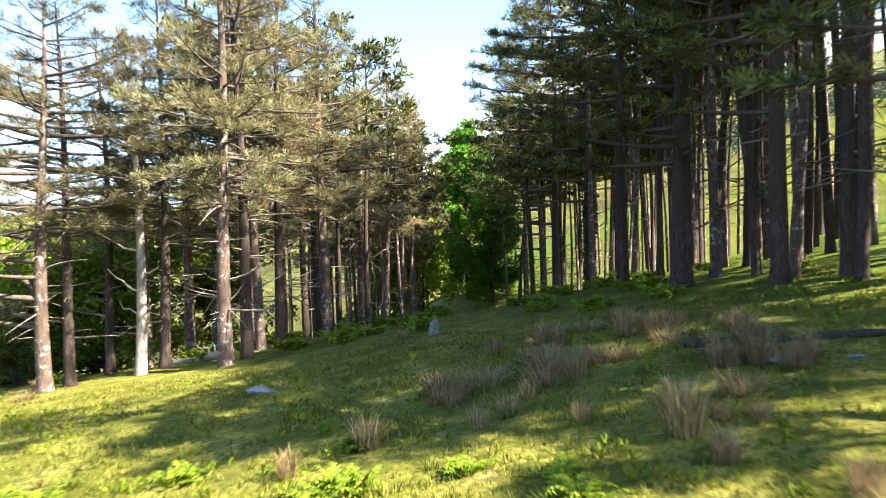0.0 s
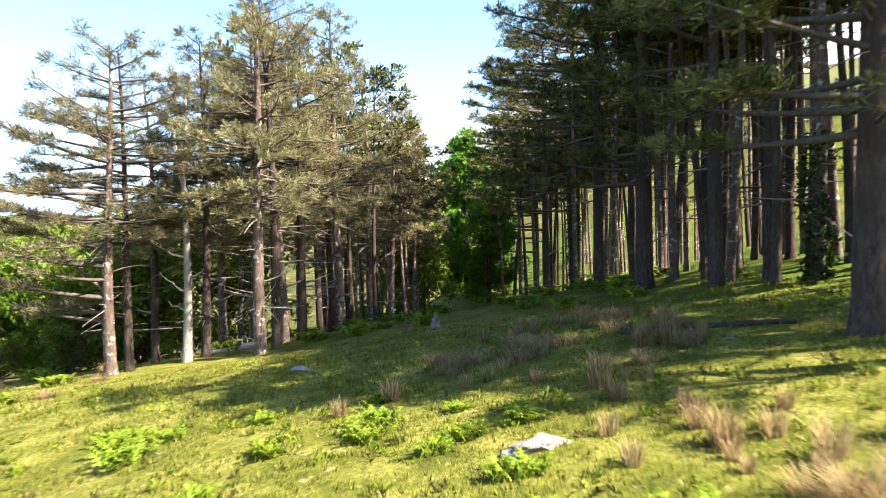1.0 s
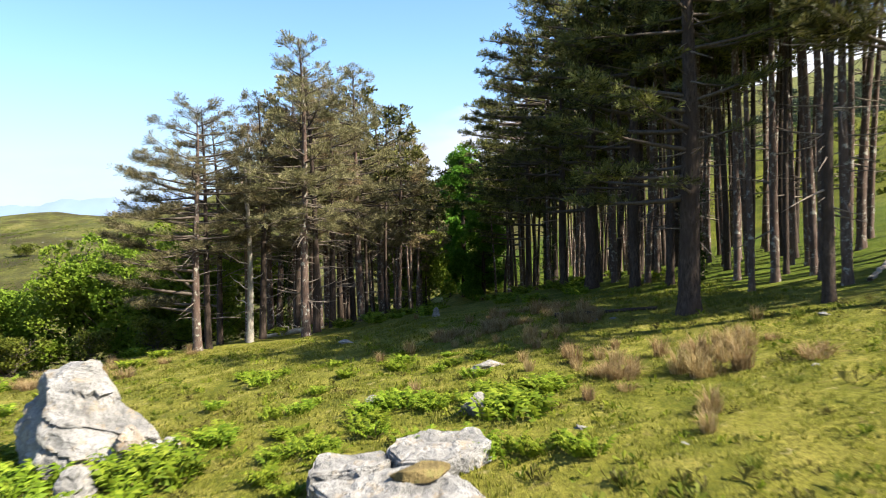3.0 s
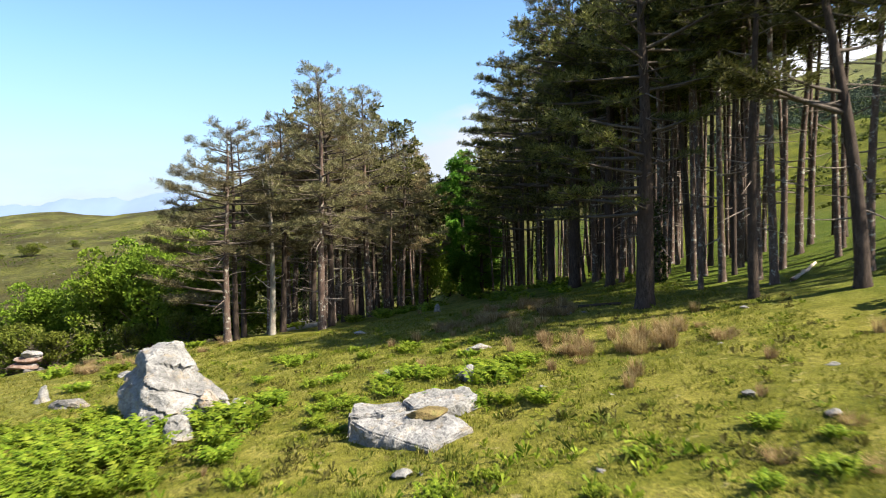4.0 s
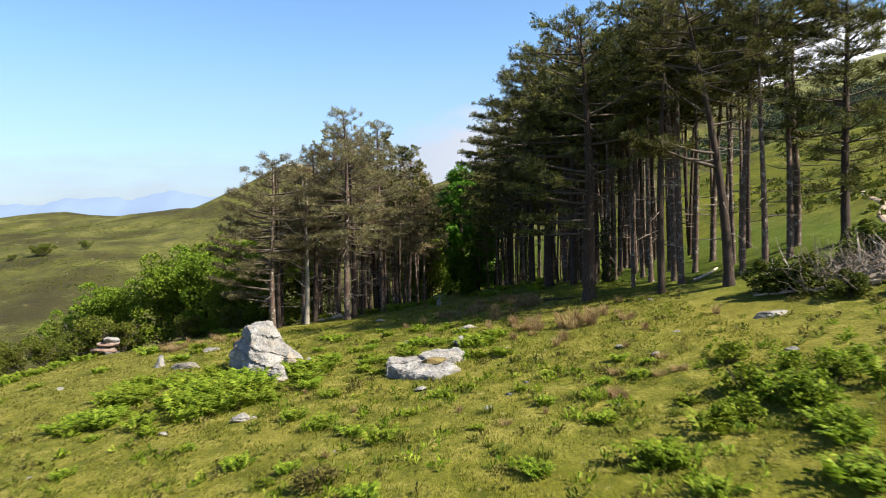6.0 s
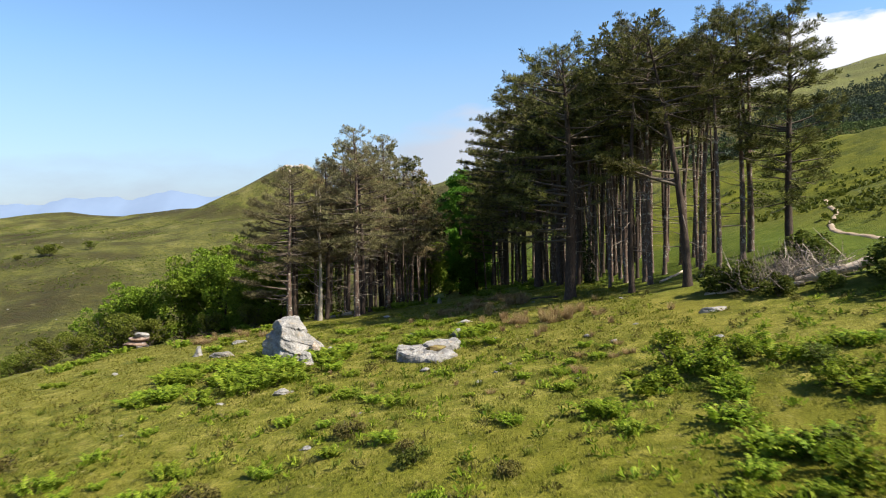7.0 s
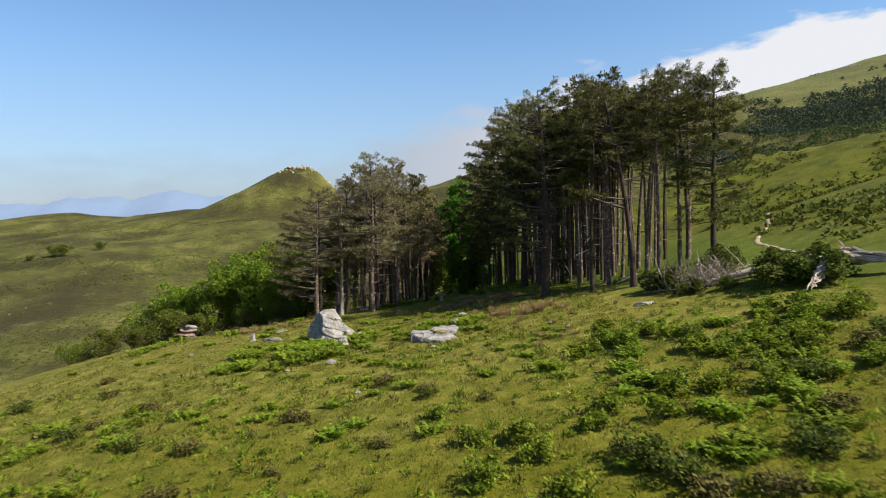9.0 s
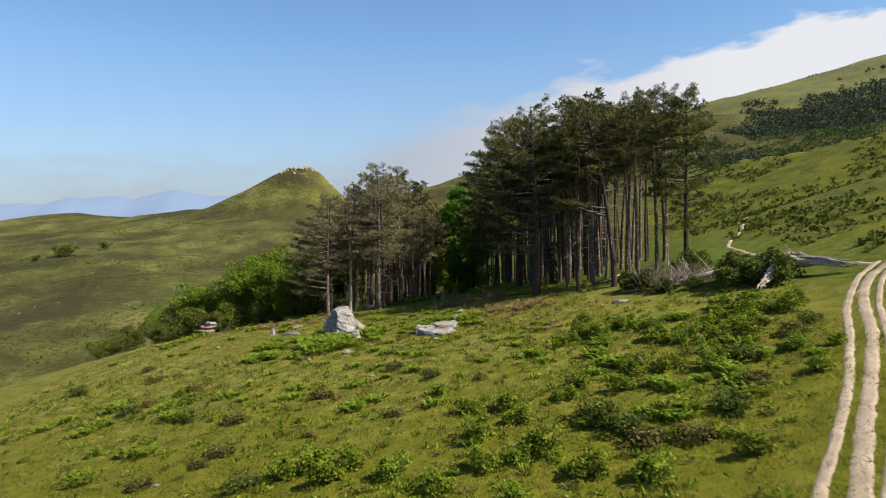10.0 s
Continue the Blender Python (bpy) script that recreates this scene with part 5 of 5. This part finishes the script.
# ---------------------------------------------------------------- turf
def turf(seed, count, x0, x1, y0, y1, size, label, mat, keep=None):
    rng = R(seed)
    x, y = rng.uniform(x0, x1, count), rng.uniform(y0, y1, count)
    clump = np.sin(x * 1.7 + np.sin(y * 1.3)) * np.sin(y * 1.5 + np.sin(x * 0.9)) + rng.normal(0, 0.45, count)
    k = clump > -0.15
    x, y = x[k], y[k]
    n = len(x)
    z = terrain(x, y)
    g = Geo()
    blades(g, rng, np.stack([x, y, z - 0.01], 1), size, 4)
    ob = new("grass", g.mesh("grass", mat))
    tagged(ob, label, "grass", kind="stuff")


turf(171, 38000, -13, 13, -13, 24, 0.12, "short tufts of green grass on the meadow", MAT_GRASS)
turf(172, 30000, -24, 22, -42, -13, 0.15, "short tufts of green grass on the lower meadow", MAT_GRASS)
turf(174, 20000, -24, 24, -76, -42, 0.16, "short tufts of green grass on the meadow by the track", MAT_GRASS)
turf(173, 14000, -36, -13, -20, 26, 0.16, "short tufts of green grass on the slope", MAT_GRASS)


# ---------------------------------------------------------------- dirt track
def track(name, label, pts, width, seed, lift):
    """A worn strip of bare earth that follows the ground."""
    rng = R(seed)
    p = np.array(pts, float)
    s = np.concatenate([[0], np.cumsum(np.linalg.norm(np.diff(p, axis=0), axis=1))])
    u = np.arange(0, s[-1], 0.35)
    x, y = np.interp(u, s, p[:, 0]), np.interp(u, s, p[:, 1])
    ker = np.hanning(15) / np.hanning(15).sum()
    x, y = np.convolve(np.pad(x, 7, "edge"), ker, "valid"), np.convolve(np.pad(y, 7, "edge"), ker, "valid")
    t = unit(np.stack([np.gradient(x), np.gradient(y)], 1))
    n = np.stack([-t[:, 1], t[:, 0]], 1)
    rough = np.convolve(rng.normal(0, 1, len(u) + 12), np.ones(13) / 8, "valid")
    rough2 = np.convolve(rng.normal(0, 1, len(u) + 12), np.ones(13) / 8, "valid")
    rows = []
    for k, f in enumerate(np.linspace(-1, 1, 7)):
        w = width * 0.5 * (f + (0.13 * rough if f < 0 else 0.13 * rough2) * abs(f))
        px, py = x + n[:, 0] * w, y + n[:, 1] * w
        rows.append(np.stack([px, py, terrain(px, py) + lift * (1 - abs(f) ** 4) - 0.02 * (abs(f) == 1) + 0.012 * rng.normal(size=len(u))], 1))
    v = np.stack(rows, 1)
    m = 7
    i, j = np.meshgrid(np.arange(len(u) - 1), np.arange(m - 1), indexing="ij")
    q = np.stack([i * m + j, i * m + j + 1, (i + 1) * m + j + 1, (i + 1) * m + j], -1).reshape(-1, 4)
    g = Geo()
    g.add(v.reshape(-1, 3), q)
    tagged(new(name, g.mesh(name, MAT_DIRT, True)), label, "dirt track", kind="structure")




def lane(off, bulge):
    """The lane's line shifted sideways, with a slow wander of its own."""
    p = np.array(LANE)
    t = unit(np.gradient(p, axis=0))
    k = np.arange(len(p))
    return p + np.stack([t[:, 1], -t[:, 0]], 1) * (off + bulge * np.sin(k * 1.7 + off * 3))[:, None] * np.linspace(1.0, 0.75, len(p))[:, None]


for off, bulge, width, sd, text in [(-1.0, 0.10, 0.50, 181, "pale outer wheel rut of the dirt track"), (0.05, 0.12, 0.70, 182, "broad pale wheel rut of the dirt track"),
                                    (0.98, 0.10, 0.42, 183, "narrow pale rut of the dirt track"), (1.95, 0.14, 0.80, 185, "outer worn strip of the dirt track")]:
    track("road", text, lane(off, bulge), width, sd, 0.055)
UPHILL = [(30.4, -12.6), (29.4, -8.6), (28.2, -2.8), (28.4, 3.3), (29.5, 11.0), (32.3, 16.6), (35.1, 20.3), (38.2, 27.0), (42.3, 35.2)]
track("road", "pale dirt track winding up the meadow behind the pines", UPHILL, 0.5, 184, 0.08)


# ---------------------------------------------------------------- distance
def far_clumps(name, label, category, mat, seed, count, where, size, flat=0.7, tall=False):
    """Far bushes or trees, uncountable: small ragged clumps on the ground, in one mesh."""
    rng = R(seed)
    g = Geo()
    cs = []
    for x, y in where(rng, count):
        s = size * rng.uniform(0.55, 1.4)
        for k in range(3):
            hgt = s * rng.uniform(0.1, 2.2 if tall else 0.6)
            w = s * (0.5 if not tall else 0.45 * (1.15 - hgt / (2.2 * s)))
            cs.append((x + rng.normal(0, w), y + rng.normal(0, w), hgt * flat))
    cs = np.array(cs)
    cs[:, 2] += terrain(cs[:, 0], cs[:, 1])
    tufts(g, rng, cs, np.tile([0, 0, 1.0], (len(cs), 1)), size * 0.9, 4, 0.65, 1.7)
    tagged(new(name, g.mesh(name, mat)), label, category, kind="stuff")


def scatter(rng, count, x0, x1, y0, y1, test):
    """Points of a rectangle that pass a test of x, y and the ground's height."""
    out = []
    while len(out) < count:
        x, y = rng.uniform(x0, x1, 4000), rng.uniform(y0, y1, 4000)
        out += [(a, b) for a, b, c in zip(x, y, terrain(x, y)) if test(a, b, c)]
    return out[:count]


def on_meadow(rng, count):
    return scatter(rng, count, 32, 100, -20, 112, lambda x, y, z: noise.noise(Vector((x * 0.06, y * 0.05, 3))) > 0.0 and x - y * 0.25 > 26)


def wood_edge(x, y):
    return noise.noise(Vector((x * 0.006, y * 0.006, 9))) + 0.5 * noise.noise(Vector((x * 0.025, y * 0.025, 2))) + 0.25 * noise.noise(Vector((x * 0.08, y * 0.08, 5)))


def in_woods(rng, count):
    return scatter(rng, count, 170, 700, 420, 960, lambda x, y, z: z < 92 + 0.33 * (x - 250) + 45 * wood_edge(x, y) and wood_edge(x, y) > -0.2 and x / (y + 60) < 0.85)


def in_leafy_woods(rng, count):
    return scatter(rng, count, 140, 640, 330, 800, lambda x, y, z: 42 < z < 84 + 0.2 * (x - 250) + 28 * wood_edge(x, y) and x / (y + 60) < 0.85)


def on_left_hill(rng, count):
    return scatter(rng, count, -640, -60, 180, 700, lambda x, y, z: noise.noise(Vector((x * 0.012, y * 0.012, 1))) > 0.0 and -0.75 < x / (y + 60) < -0.12)


far_clumps("heath", "dull low heath scattered over the far meadow", "heath", MAT_MEADOW_BUSH, 191, 1600, on_meadow, 0.55, 0.45)
far_clumps("woods", "dark conifer woods on the far mountainside", "woods", MAT_WOODS, 192, 8000, in_woods, 1.9, 1.0, tall=True)
far_clumps("woods", "greener leafy woods on the lower mountainside", "woods", MAT_WOODS_LEAFY, 195, 5500, in_leafy_woods, 1.8, 1.0)
far_clumps("heath", "low scrub scattered over the far hillside", "heath", MAT_GORSE, 193, 4200, on_left_hill, 0.6)


def crag_stones(seed, count, where, size, label, mat=MAT_ROCK):
    rng = R(seed)
    g = Geo()
    ico = boulder_geo(rng, (1, 0.8, 0.7), 0.3, level=1, noise_amp=0.2)
    base, faces = np.concatenate(ico.v), ico.f
    spots = np.array(where(rng, count))
    for (x, y), z in zip(spots, terrain(spots[:, 0], spots[:, 1])):
        a = rng.uniform(0, 6.28)
        m = np.array([[math.cos(a), -math.sin(a), 0], [math.sin(a), math.cos(a), 0], [0, 0, 1]])
        g.add(base @ m.T * size * rng.uniform(0.4, 1.5) + np.array([x, y, z - 0.35 * size]), faces)
    tagged(new("far_stones", g.mesh("far_stones", mat)), label, "rocks", kind="stuff")


def near_peak(rng, count):
    return np.stack([rng.normal(-162, 13, count), rng.normal(736, 9, count)], 1)


def hill_rocks(rng, count):
    return scatter(rng, count, -480, -90, 240, 780, lambda x, y, z: noise.noise(Vector((x * 0.02, y * 0.02, 7))) > 0.2 and x / (y + 60) < -0.12)


crag_stones(201, 90, near_peak, 2.2, "tan crags on the summit of the hill", MAT_ROCK_TAN)
crag_stones(202, 170, hill_rocks, 0.8, "pale rocks scattered on the far hillside")
crag_stones(203, 120, lambda rng, count: scatter(rng, count, 470, 640, 960, 1080, lambda x, y, z: True), 3.0, "pale crags along the mountain ridge")
far_oak = [(-271.0, 428.0, 1.9, 2.5), (-277.0, 431.0, 1.5, 1.8), (-254.0, 450.0, 1.4, 1.5), (-289.0, 421.0, 0.9, 1.2)]
for i, (x, y, s, w) in enumerate(far_oak):
    stand(scrub, x, y, i * 90, s, "dark round tree standing alone on the far hillside", wide=w)
